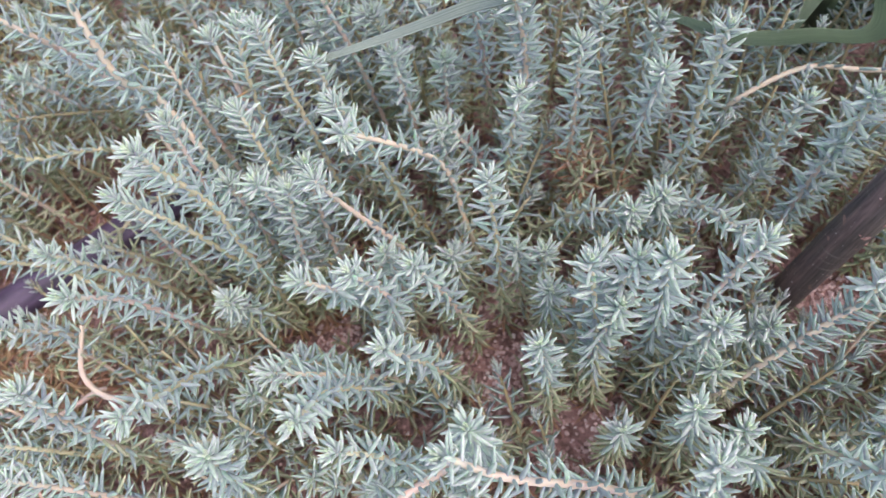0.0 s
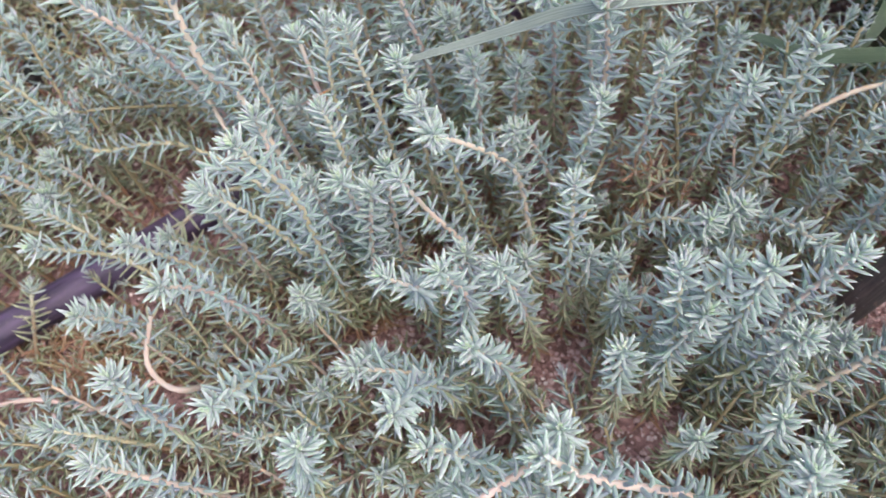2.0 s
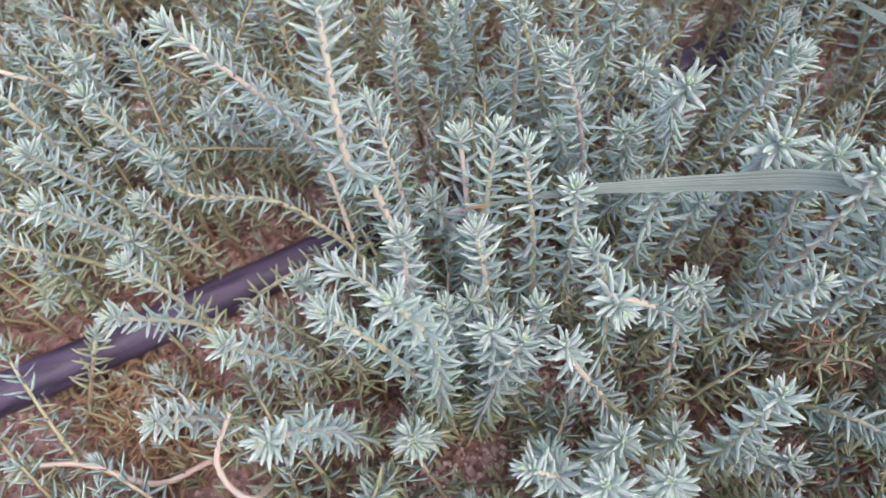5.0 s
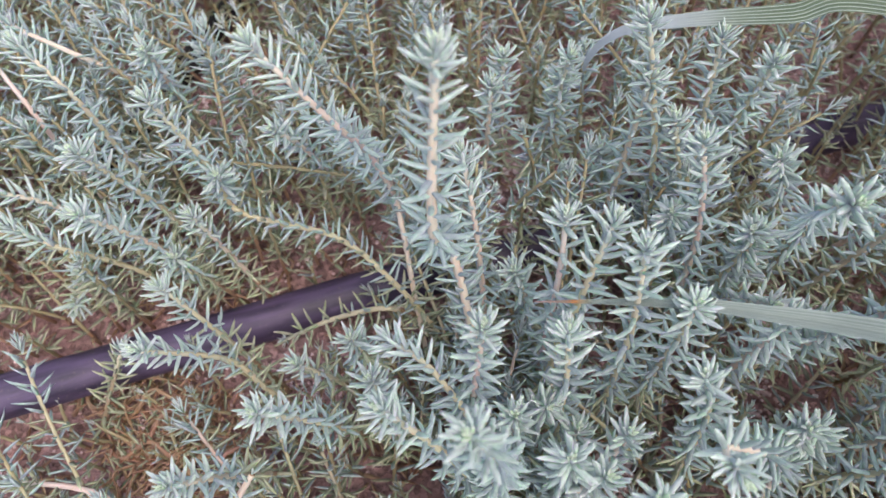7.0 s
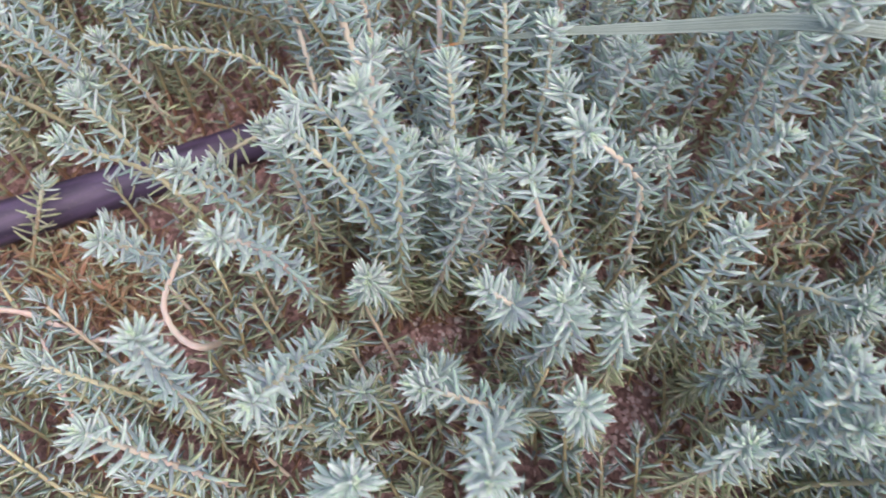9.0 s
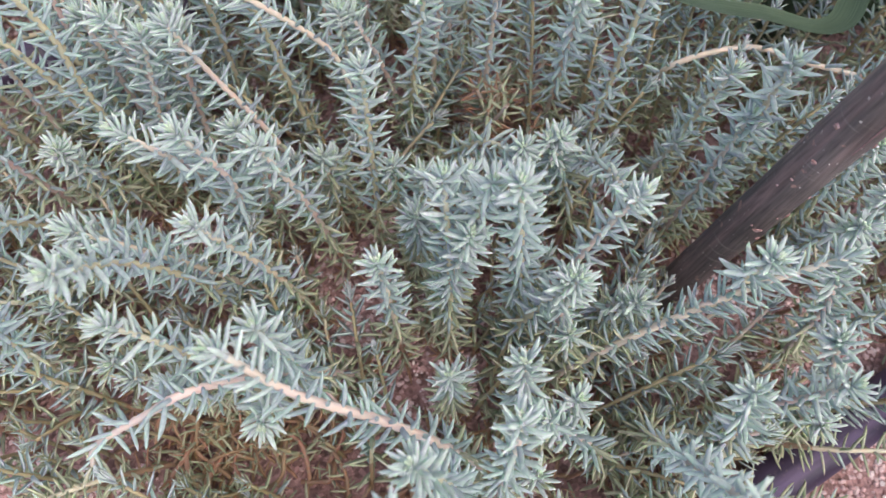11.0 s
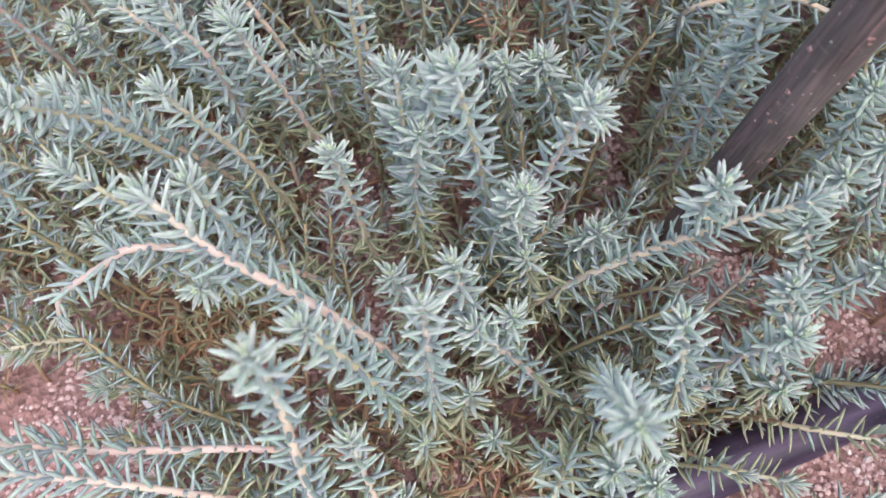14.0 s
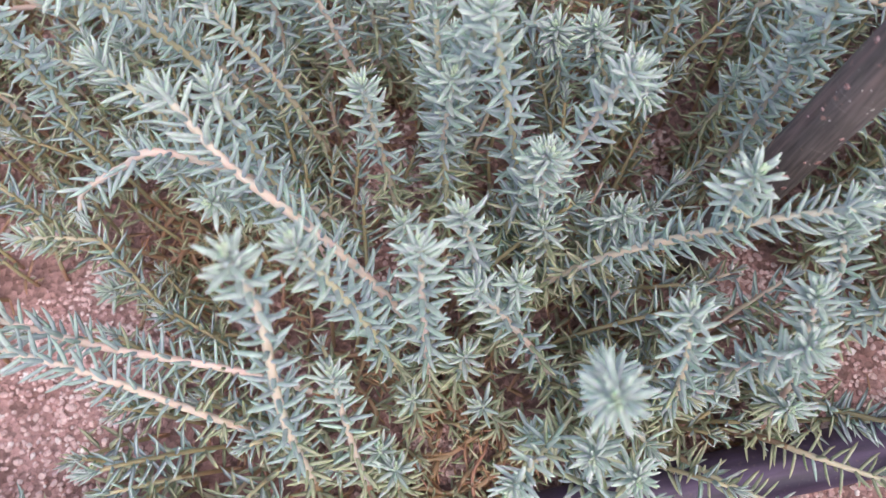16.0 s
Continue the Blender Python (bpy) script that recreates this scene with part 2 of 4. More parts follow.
def tube(curve, radii, sides):
    """Verts and faces of a capped tube along a curve."""
    verts, faces = [], []
    side = Vector((1, 0.3, 0.1))
    for i, p in enumerate(curve):
        t = (curve[min(i + 1, len(curve) - 1)] - curve[max(i - 1, 0)]).normalized()
        side = (side - t * side.dot(t)).normalized()
        up = t.cross(side)
        for k in range(sides):
            a = 2 * math.pi * k / sides
            verts.append(p + (side * math.cos(a) + up * math.sin(a)) * radii[i])
    for i in range(len(curve) - 1):
        for k in range(sides):
            j = (k + 1) % sides
            faces.append((i * sides + k, i * sides + j, (i + 1) * sides + j, (i + 1) * sides + k))
    faces.append(tuple(range(sides))[::-1])
    faces.append(tuple(range((len(curve) - 1) * sides, len(curve) * sides)))
    return verts, faces


# A fleshy leaf of length 1 along +x, its upper face to +z: narrow at the foot, nearly parallel-sided, with a blunt pointed end.
NEAR_RINGS = ((0.0, 0.60), (0.12, 0.82), (0.40, 1.0), (0.70, 0.88), (0.90, 0.50))
LEAN_RINGS = ((0.0, 0.6), (0.28, 0.98), (0.68, 0.88), (0.90, 0.50))


def leaf_shape(rng, plump=1.0, sides=7, rings=NEAR_RINGS):
    bend, sway, w = rng.uniform(-0.10, 0.26), rng.uniform(-0.12, 0.12), 0.086 * plump * rng.uniform(0.88, 1.12)
    verts, along, faces = [], [], []
    for x, r in rings:
        for k in range(sides):
            a = 2 * math.pi * (k + 0.25) / sides
            thick = 0.84 if math.sin(a) < 0 else 0.66
            verts.append((x, w * r * math.cos(a) + sway * x * x, thick * w * r * math.sin(a) + bend * x * x))
            along.append(x * x)
    verts.append((1.0, sway, bend))
    along.append(1.0)
    n, last = sides, len(rings) - 1
    for i in range(last):
        for k in range(n):
            j = (k + 1) % n
            faces.append((i * n + j, (i + 1) * n + j, (i + 1) * n + k, i * n + k))
    faces += [(last * n + k, last * n + (k + 1) % n, (last + 1) * n) for k in range(n)]
    faces.append(tuple(range(n))[::-1])
    return verts, faces, along


shape_rng = random.Random(5)
PLUMP = (("bud", 1.9), ("young", 1.08), ("mature", 1.0), ("old", 0.94), ("dry", 0.7))
SHAPES = {age: [leaf_shape(shape_rng, p, 5, LEAN_RINGS) for _ in range(6)] for age, p in PLUMP}
LEAF_MESH = {age: [mesh_of("leaf", v, f, [LEAF[age]], attrs=[("along", a)]) for v, f, a in (leaf_shape(shape_rng, p) for _ in range(6))] for age, p in PLUMP}
AGES = ("young", "mature", "old", "dry", "bud")


def joined_leaves(items, name):
    """One mesh of many leaves: items of (age, variant, matrix)."""
    verts, faces, index, along = [], [], [], []
    for age, n, m in items:
        v, f, a = SHAPES[age][n]
        base = len(verts)
        verts += [m @ Vector(q) for q in v]
        faces += [tuple(base + i for i in q) for q in f]
        index += [AGES.index(age)] * len(f)
        along += a
    return mesh_of(name, verts, faces, [LEAF[a] for a in AGES], index, attrs=[("along", along)])


def leaf_matrix(p, t, turn, rise, length):
    """A leaf at p on a stem of direction t, at an angle round it, rising from the stem's cross plane; on a lying stem it turns up to the light."""
    side = t.orthogonal().normalized()
    r = side * math.cos(turn) + t.cross(side) * math.sin(turn)
    x = r * math.cos(rise) + t * math.sin(rise)
    x = (x + Vector((0, 0, 0.38 * (1 - abs(t.z))))).normalized()
    y = (t.cross(x) if abs(t.dot(x)) < 0.97 else side.cross(x)).normalized()
    z = x.cross(y)
    m = Matrix((x, y, z)).transposed().to_4x4()
    return Matrix.Translation(p) @ m @ Matrix.Scale(length, 4)


def rosette_items(rng, size=1.0):
    """The crowded young leaves of a shoot's end round a tight bud; its top is at the origin and it looks along +z."""
    out, t, turn = [], Vector((0, 0, 1)), rng.uniform(0, 6.3)
    n, buds = rng.randint(14, 17), rng.randint(5, 8)
    for k in range(n + buds):
        turn += 2.4 + rng.uniform(-0.15, 0.15)
        if k < n:
            u = k / (n - 1)
            rise = radians(12 + 56 * u + rng.uniform(-7, 7))
            length = (0.0112 - 0.0042 * u) * size * rng.uniform(0.88, 1.08)
            out.append(("young", rng.randrange(6), leaf_matrix(Vector((0, 0, -0.0075 + 0.0045 * u)) * size, t, turn, rise, length)))
        else:
            u = (k - n) / buds
            rise = radians(66 + 20 * u + rng.uniform(-5, 5))
            length = (0.0052 - 0.0020 * u) * size * rng.uniform(0.9, 1.1)
            out.append(("bud", rng.randrange(6), leaf_matrix(Vector((0, 0, -0.0030 + 0.0014 * u)) * size, t, turn, rise, length)))
    return out


def stem_leaves(rng, curve, step, start, bare=(9, 9), leafy=9.0, dense=1.0, size=1.0, shade=0.064, skip=0.58, wither=0.011):
    """Ages, variants and matrices of the leaves down a stem from its end."""
    out, turn, s = [], rng.uniform(0, 6.3), start
    total = step * (len(curve) - 1)
    while s < min(total - 0.004, leafy):
        i = min(int(s / step), len(curve) - 2)
        p, t = curve[i], (curve[max(i - 2, 0)] - curve[min(i + 2, len(curve) - 1)]).normalized()
        gap = 0.00094 + 0.00049 * min(s / 0.04, 1)
        s += gap * rng.uniform(0.8, 1.2) / dense
        turn += 2.4 + rng.uniform(-0.12, 0.12)
        in_bare = bare[0] < s < bare[1]
        if in_bare and rng.random() < skip:
            continue
        low = p.z < shade + rng.uniform(-0.022, 0.026)
        if low and rng.random() < 0.15:
            continue
        dry = p.z < wither + rng.uniform(-0.006, 0.012)
        # pale young leaves run far down, so these shoots look brighter lit
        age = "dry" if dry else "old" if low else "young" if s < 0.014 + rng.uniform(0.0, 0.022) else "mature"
        rise = 48 * math.exp(-s / 0.012) + 19 + rng.uniform(-8, 8) - (16 if low else 0) - (12 if dry else 0)
        length = (0.0092 + 0.0024 * min(s / 0.018, 1)) * rng.uniform(0.86, 1.08) * size
        out.append((age, rng.randrange(6), leaf_matrix(p, t, turn, radians(rise), length)))
    return out


SHOOT_COUNT = [0]


def root_of(pts):
    """Where a stem that runs through the points meets the ground: it bends down towards it."""
    a, b = Vector(pts[-2]), Vector(pts[-1])
    d = (b - a).normalized()
    run = Vector((d.x, d.y, 0)) * min(b.z * 0.75, 0.06)
    return b + run - Vector((0, 0, b.z + 0.004))


def shoot(*pts, label="", single=True, bare=(9, 9), size=1.0, dense=1.0, leafy=9.0, rosette=1.0, thick=1.0, skip=0.58, shade=0.064, wither=0.011):
    """A stonecrop shoot from its tip down through the points of its stem to its root."""
    SHOOT_COUNT[0] += 1
    rng = random.Random(1000 + SHOOT_COUNT[0])
    root = root_of(pts)
    low = Vector(pts[-1])
    step = 0.0015
    curve = spline([*pts, low.lerp(root, 0.55) + Vector((0, 0, 0.003)), root], step)
    home = Matrix.Translation(-root)
    ob = new("stonecrop_shoot")
    ob.location, ob.empty_display_size = root, 0.01
    tagged(ob, label or "upright blue-grey stonecrop shoot with fleshy needle leaves", "plant", "stonecrop shoots")
    local = [p - root for p in curve]
    n = len(curve)
    picks = range(1, n, 2)
    radii = [(0.00095 + 0.00042 * min(i / 40, 1)) * thick * size * (1 + 0.12 * math.sin(i * 1.7)) for i in picks]
    v, f = tube([local[i] for i in picks], radii, 7)
    high = sum(1 for i in picks if curve[i].z > (0.04 if bare[0] > 1 else 0.012))
    idx = [0 if (k // 7) < high else 1 for k in range(len(f))]
    youth = [0.9 * min(rosette, 1) * math.exp(-i * step / 0.016) for i in picks for _ in range(7)]
    part("stem", mesh_of("stem", v, f, [STEM_BARE if bare[0] < 1 or thick > 1.05 else STEM, STEM_OLD], idx, attrs=[("youth", youth)]), ob, "pale pinkish tan stem")
    t = (curve[0] - curve[3]).normalized()
    top = Matrix.Translation(local[0] + t * 0.003) @ t.to_track_quat("Z", "Y").to_matrix().to_4x4() @ pose(0, 0, 0, 0, 0, rng.uniform(0, 360)) @ Matrix.Scale(size * max(rosette, 0.1), 4)
    crown = [(age, k, top @ m) for age, k, m in rosette_items(rng, 1.0)] if rosette > 0.1 else []
    items = [(age, k, home @ m) for age, k, m in stem_leaves(rng, curve, step, 0.0045 * rosette, bare, leafy, dense, size, shade, skip, wither)]
    if single:
        rest = []
        for age, k, m in crown + items:
            if m.translation.z + root.z > 0.092 and age != "dry":
                part("leaf", LEAF_MESH[age][k], ob, "", m)
            else:
                rest.append((age, k, m))
        if rest:
            tagged(part("lower_leaves", joined_leaves(rest, "lower_leaves"), ob, "olive and withered lower leaves"), kind="stuff")
    else:
        tagged(part("foliage", joined_leaves(crown + items, "foliage"), ob), kind="stuff")
    return ob


# ---- ground: gritty pinkish soil, one sheet to the horizon ----
def ground_height(x, y):
    return 0.004 * noise.noise((x * 9, y * 9, 0.3)) + 0.0015 * noise.noise((x * 40, y * 40, 1.0)) - 0.002


def ground():
    near = [i * 0.02 for i in range(-32, 33)]
    far = [0.64 * 1.35**k for k in range(1, 26)]
    axis = [-d for d in reversed(far)] + near + far
    n = len(axis)
    verts = [(x, y + 0.15, ground_height(x, y + 0.15)) for y in axis for x in axis]
    faces = [(j * n + i, j * n + i + 1, (j + 1) * n + i + 1, (j + 1) * n + i) for j in range(n - 1) for i in range(n - 1)]
    return tagged(new("ground", mesh_of("ground", verts, faces, [SOIL])), "gritty reddish soil strewn with pink gravel", "ground", kind="structure")


GROUND = ground()

# Open gravel between the clumps: x, y, radius.
CLEARINGS = [(-0.20, 0.215, 0.010), (0.018, 0.113, 0.027), (0.034, 0.146, 0.010), (0.047, 0.063, 0.026), (0.092, 0.084, 0.013), (-0.090, -0.028, 0.037), (0.086, -0.024, 0.012), (0.258, 0.062, 0.030),
             (0.209, 0.098, 0.020), (0.157, 0.158, 0.018), (-0.037, 0.176, 0.021), (-0.098, 0.128, 0.014), (-0.075, 0.146, 0.015), (-0.042, 0.127, 0.012), (0.093, 0.146, 0.015), (-0.283, 0.182, 0.013), (-0.240, 0.165, 0.010), (-0.04, 0.237, 0.016), (0.032, 0.243, 0.018),
             (-0.287, 0.380, 0.035), (-0.10, 0.342, 0.025), (-0.09, -0.070, 0.036), (-0.155, 0.022, 0.014), (0.262, -0.002, 0.033), (0.220, -0.012, 0.02), (0.082, 0.187, 0.014)]


# Dark hollows among the clumps, where nothing grows: x, y, radius.
HOLLOWS = [(0.064, 0.248, 0.024), (0.030, 0.264, 0.013), (0.090, 0.188, 0.024), (0.292, 0.138, 0.022), (0.168, 0.392, 0.026), (-0.342, 0.370, 0.016), (-0.328, 0.416, 0.012)]


def in_clearing(x, y, grow=1.0):
    return any(((x - a) ** 2 + (y - b) ** 2) * (1 + 0.5 * noise.noise((x * 60, y * 60, 2.0))) < (r * grow) ** 2 for a, b, r in CLEARINGS)


def pebble_shape(rng):
    phi = (1 + 5**0.5) / 2
    base = [(0, s * 1, u * phi) for s in (1, -1) for u in (1, -1)]
    base += [(s * 1, u * phi, 0) for s in (1, -1) for u in (1, -1)] + [(s * phi, 0, u * 1) for u in (1, -1) for s in (1, -1)]
    bm = bmesh.new()
    sx, sy, sz = rng.uniform(0.8, 1.25), rng.uniform(0.75, 1.1), rng.uniform(0.5, 0.85)
    for q in base:
        k = rng.uniform(0.78, 1.15) / 1.9
        bm.verts.new((q[0] * sx * k, q[1] * sy * k, q[2] * sz * k))
    bmesh.ops.convex_hull(bm, input=bm.verts)
    bm.verts.index_update()
    verts, faces = [v.co.copy() for v in bm.verts], [[v.index for v in f.verts] for f in bm.faces]
    bm.free()
    return verts, faces


prng = random.Random(11)
PEBBLE_SHAPES = [pebble_shape(prng) for _ in range(10)]
PEBBLE_MESH = [mesh_of("pebble", v, f, [PEBBLE], smooth=False) for v, f in PEBBLE_SHAPES]


def gravel():
    rng = random.Random(12)
    verts, faces = [], []
    made = 0
    while made < 11500:
        x, y = rng.uniform(-0.46, 0.40), rng.uniform(-0.14, 0.52)
        if not in_clearing(x, y, 1.25) and rng.random() < 0.92:
            continue
        made += 1
        r = 0.0009 + 0.0011 * rng.random() ** 1.6
        v, f = PEBBLE_SHAPES[rng.randrange(10)]
        m = Matrix.Translation((x, y, ground_height(x, y) + r * 0.35)) @ Euler((rng.uniform(-0.5, 0.5), rng.uniform(-0.5, 0.5), rng.uniform(0, 6.3))).to_matrix().to_4x4() @ Matrix.Scale(r, 4)
        base = len(verts)
        verts += [m @ q for q in v]
        faces += [[base + i for i in q] for q in f]
    tagged(new("gravel", mesh_of("gravel", verts, faces, [PEBBLE], smooth=False)), "fine crushed pink and off-white gravel on the soil", "gravel", kind="stuff")
    for k in range(260):
        a, b, r = CLEARINGS[k % len(CLEARINGS)]
        d, w = r * 1.15 * rng.random() ** 0.5, rng.uniform(0, 6.283)
        x, y, s = a + d * math.cos(w), b + d * math.sin(w), rng.uniform(0.0015, 0.0026)
        part("pebble", PEBBLE_MESH[rng.randrange(10)], GROUND, "", Matrix.Translation((x, y, ground_height(x, y) + s * 0.4)) @ Euler((rng.uniform(-0.4, 0.4), rng.uniform(-0.4, 0.4), w)).to_matrix().to_4x4() @ Matrix.Scale(s, 4))


gravel()


def litter():
    """Withered leaves and bits of stem lying on the soil."""
    rng = random.Random(13)
    items = []
    while len(items) < 2000:
        x, y = rng.uniform(-0.44, 0.38), rng.uniform(-0.12, 0.5)
        if in_clearing(x, y, 1.1) and rng.random() < 0.94:
            continue
        t = Vector((rng.uniform(-0.3, 0.3), rng.uniform(-0.3, 0.3), 1)).normalized()
        items.append(("dry" if rng.random() < 0.4 else "old", rng.randrange(6), leaf_matrix(Vector((x, y, ground_height(x, y) + rng.uniform(0.001, 0.008))), t, rng.uniform(0, 6.3), radians(rng.uniform(-14, 20)), rng.uniform(0.006, 0.010))))
    for k in range(420):
        a, d = rng.uniform(0, 6.283), 0.034 * rng.random() ** 0.5
        x, y = (-0.272, 0.180) if k % 2 else (-0.245, 0.165)
        x, y = x + d * math.cos(a), y + d * math.sin(a)
        t = Vector((rng.uniform(-0.6, 0.6), rng.uniform(-0.6, 0.6), 1)).normalized()
        items.append(("dry", rng.randrange(6), leaf_matrix(Vector((x, y, ground_height(x, y) + rng.uniform(0.002, 0.012))), t, rng.uniform(0, 6.3), radians(rng.uniform(-14, 35)), rng.uniform(0.008, 0.013))))
    tagged(new("leaf_litter", joined_leaves(items, "leaf_litter")), "withered tan needle leaves littering the soil", "leaf litter", kind="stuff")


litter()


# Bare spots where old runners and withered leaves show: x, y, radius.
TANGLES = [(0.088, -0.016, 0.036), (0.060, 0.010, 0.022), (-0.245, 0.150, 0.030), (-0.275, 0.180, 0.030), (-0.060, 0.020, 0.022), (0.100, 0.208, 0.030), (-0.040, 0.032, 0.022), (-0.208, 0.135, 0.026), (-0.056, 0.040, 0.026), (-0.010, 0.030, 0.020)]


def runner(x, y, rng):
    """An old bare stem that creeps over the soil, with a few withered leaves left on it."""
    a, reach = rng.uniform(0, 6.283), rng.uniform(0.014, 0.034)
    pts = []
    for k in range(5):
        u = k / 4 * 2 - 1
        bow = rng.uniform(-0.006, 0.006)
        px, py = x + u * reach * math.cos(a) - bow * math.sin(a), y + u * reach * math.sin(a) + bow * math.cos(a)
        pts.append((px, py, ground_height(px, py) + 0.0015 + rng.uniform(0.003, 0.017) * (1 - u * u)))
    curve = spline(pts, 0.003)
    n = len(curve)
    radius = rng.uniform(0.0007, 0.0013)
    v, f = tube(curve, [radius * (1 + 0.15 * math.sin(i * 2.1)) for i in range(n)], 6)
    base = Vector(pts[0])
    ob = new("stonecrop_runner")
    ob.location, ob.empty_display_size = base, 0.01
    tagged(ob, "old reddish brown stonecrop runner creeping over soil", "plant", "stonecrop runners")
    part("stem", mesh_of("stem", [q - base for q in v], f, [STEM_OLD]), ob)
    items = []
    for i in range(2, n - 1):
        if rng.random() < 0.7:
            t = (curve[i] - curve[i - 1]).normalized()
            items.append(("dry" if rng.random() < 0.28 else "old", rng.randrange(6), leaf_matrix(curve[i] - base, t, rng.uniform(0, 6.3), radians(rng.uniform(-10, 30)), rng.uniform(0.007, 0.011))))
    if items:
        tagged(part("withered_leaves", joined_leaves(items, "withered_leaves"), ob), kind="stuff")


def runners():
    rng = random.Random(21)
    for k in range(112):
        a, b, r = TANGLES[(0, 0, 1, 2, 3, 8, 4, 5, 8, 0, 9, 6, 3, 8, 2, 1)[k % 16]]
        d, w = r * rng.random() ** 0.5, rng.uniform(0, 6.283)
        runner(a + d * math.cos(w), b + d * math.sin(w), rng)


runners()


# ---- irrigation pipe and upright stake ----
def pipe(name, label, category, pts, radius, material, sides=20, group=""):
    curve = spline(pts, 0.006)
    v, f = tube(curve, [radius * (1 + 0.02 * noise.noise((i * 0.35, radius * 900, 0))) for i in range(len(curve))], sides)
    return tagged(new(name, mesh_of(name, v, f, [material])), label, category, group)


pipe("drip_pipe", "black plastic drip pipe, purple sheen put into its colour, lying on soil", "pipe",
     [(-0.578, 0.073, 0.036), (-0.430, 0.133, 0.037), (-0.344, 0.1755, 0.027), (-0.272, 0.216, 0.017), (-0.219, 0.245, 0.012), (-0.178, 0.266, 0.011), (-0.105, 0.300, 0.010), (-0.05, 0.330, 0.010), (0.06, 0.40, 0.010), (0.2, 0.47, 0.010), (0.42, 0.55, 0.010)], 0.0118, HOSE, group="drip pipes")
pipe("drip_pipe", "black plastic drip pipe running past pink gravel", "pipe",
     [(0.02, -0.115, 0.010), (0.11, -0.056, 0.010), (0.16, -0.026, 0.011), (0.1905, -0.0086, 0.012), (0.2216, 0.009, 0.012), (0.2508, 0.025, 0.012), (0.2745, 0.039, 0.012), (0.3025, 0.0544, 0.012), (0.37, 0.092, 0.011), (0.5, 0.17, 0.010)], 0.0122, HOSE, group="drip pipes")
# Black tube; its course under the leaves and its buried end are made up.
pipe("drip_pipe", "thin black tube half hidden under stonecrop", "pipe",
     [(-0.372, 0.30, -0.012), (-0.362, 0.33, 0.004), (-0.345, 0.368, 0.009), (-0.333, 0.413, 0.009), (-0.312, 0.50, 0.009), (-0.28, 0.62, 0.008)], 0.0085, BLACK_TUBE, group="drip pipes")
stake = pipe("garden_stake", "weathered dark brown upright pipe stake with rusty scratches", "stake",
     [(0.1749, 0.1042, -0.05), (0.1816, 0.1041, 0.1), (0.1884, 0.1040, 0.25), (0.1978, 0.1039, 0.46)], 0.0087, STAKE, sides=28)


def stake_details():
    """The pinkish raised streaks down the stake and the scabs of rust and flecks of paint on it."""
    rng = random.Random(41)
    axis = lambda z: Vector((0.1771 + 0.045 * z, 0.1042 - 0.0007 * z, z))
    ridge, nr, br = mat_new("pink_ridge", 0.6)
    n = noise_node(nr, 160.0, 3.0)
    nr.links.new(ramp(nr, n.outputs["Fac"], [(0.35, (0.22, 0.135, 0.135)), (0.6, (0.40, 0.225, 0.225))]), br.inputs["Base Color"])
    way = lambda a: Vector((math.cos(a), math.sin(a), 0))
    rows = 60
    for bearing, low, width in ((-97, 0.168, 0.16), (-115, 0.19, 0.05)):
        verts, faces = [], []
        for i in range(rows):
            z = low + (0.46 - low) * i / (rows - 1)
            half = width * min(1, i / 14) * (1 + 0.35 * noise.noise((z * 90, 3.0, bearing * 0.1)))
            for k, out in ((-1, -0.0003), (-0.4, 0.00035), (0.4, 0.00035), (1, -0.0003)):
                verts.append(axis(z) + way(radians(bearing) + k * half) * (0.0087 + out))
        for i in range(rows - 1):
            faces += [(i * 4 + k, i * 4 + k + 1, i * 4 + k + 5, i * 4 + k + 4) for k in range(3)]
        part("worn_ridge", mesh_of("worn_ridge", verts, faces, [ridge]), stake, "pinkish raised streak")
    rust, ns, bs = mat_new("rust_scab", 0.9)
    n2 = noise_node(ns, 700.0, 3.0)
    ns.links.new(ramp(ns, n2.outputs["Fac"], [(0.35, (0.25, 0.12, 0.11)), (0.65, (0.46, 0.31, 0.30))]), bs.inputs["Base Color"])
    paint = mat_new("pale_fleck", 0.7)[0]
    paint.node_tree.nodes["Principled BSDF"].inputs["Base Color"].default_value = (0.55, 0.50, 0.46, 1)
    for kind, mat, count, size, low, high in (("rust_scab", rust, 16, (0.0006, 0.0019), 0.10, 0.22), ("paint_fleck", paint, 16, (0.0002, 0.0005), 0.12, 0.34)):
        for _ in range(count):
            z, a, r = rng.uniform(low, high), radians(rng.uniform(-175, -45)), rng.uniform(*size)
            out = way(a)
            side = Vector((-out.y, out.x, 0))
            foot = axis(z) + out * 0.0084
            ring = [foot + (side * math.cos(w) * rng.uniform(0.6, 1.3) + Vector((0, 0, 1)) * math.sin(w) * rng.uniform(0.4, 1.0)) * r for w in (k * math.pi / 4 for k in range(8))]
            top = [q.lerp(foot, 0.35) + out * 0.0007 for q in ring]
            f = [(k, (k + 1) % 8, 8 + (k + 1) % 8, 8 + k) for k in range(8)] + [tuple(range(8, 16))]
            part(kind, mesh_of(kind, ring + top, f, [mat], smooth=False), stake)


stake_details()


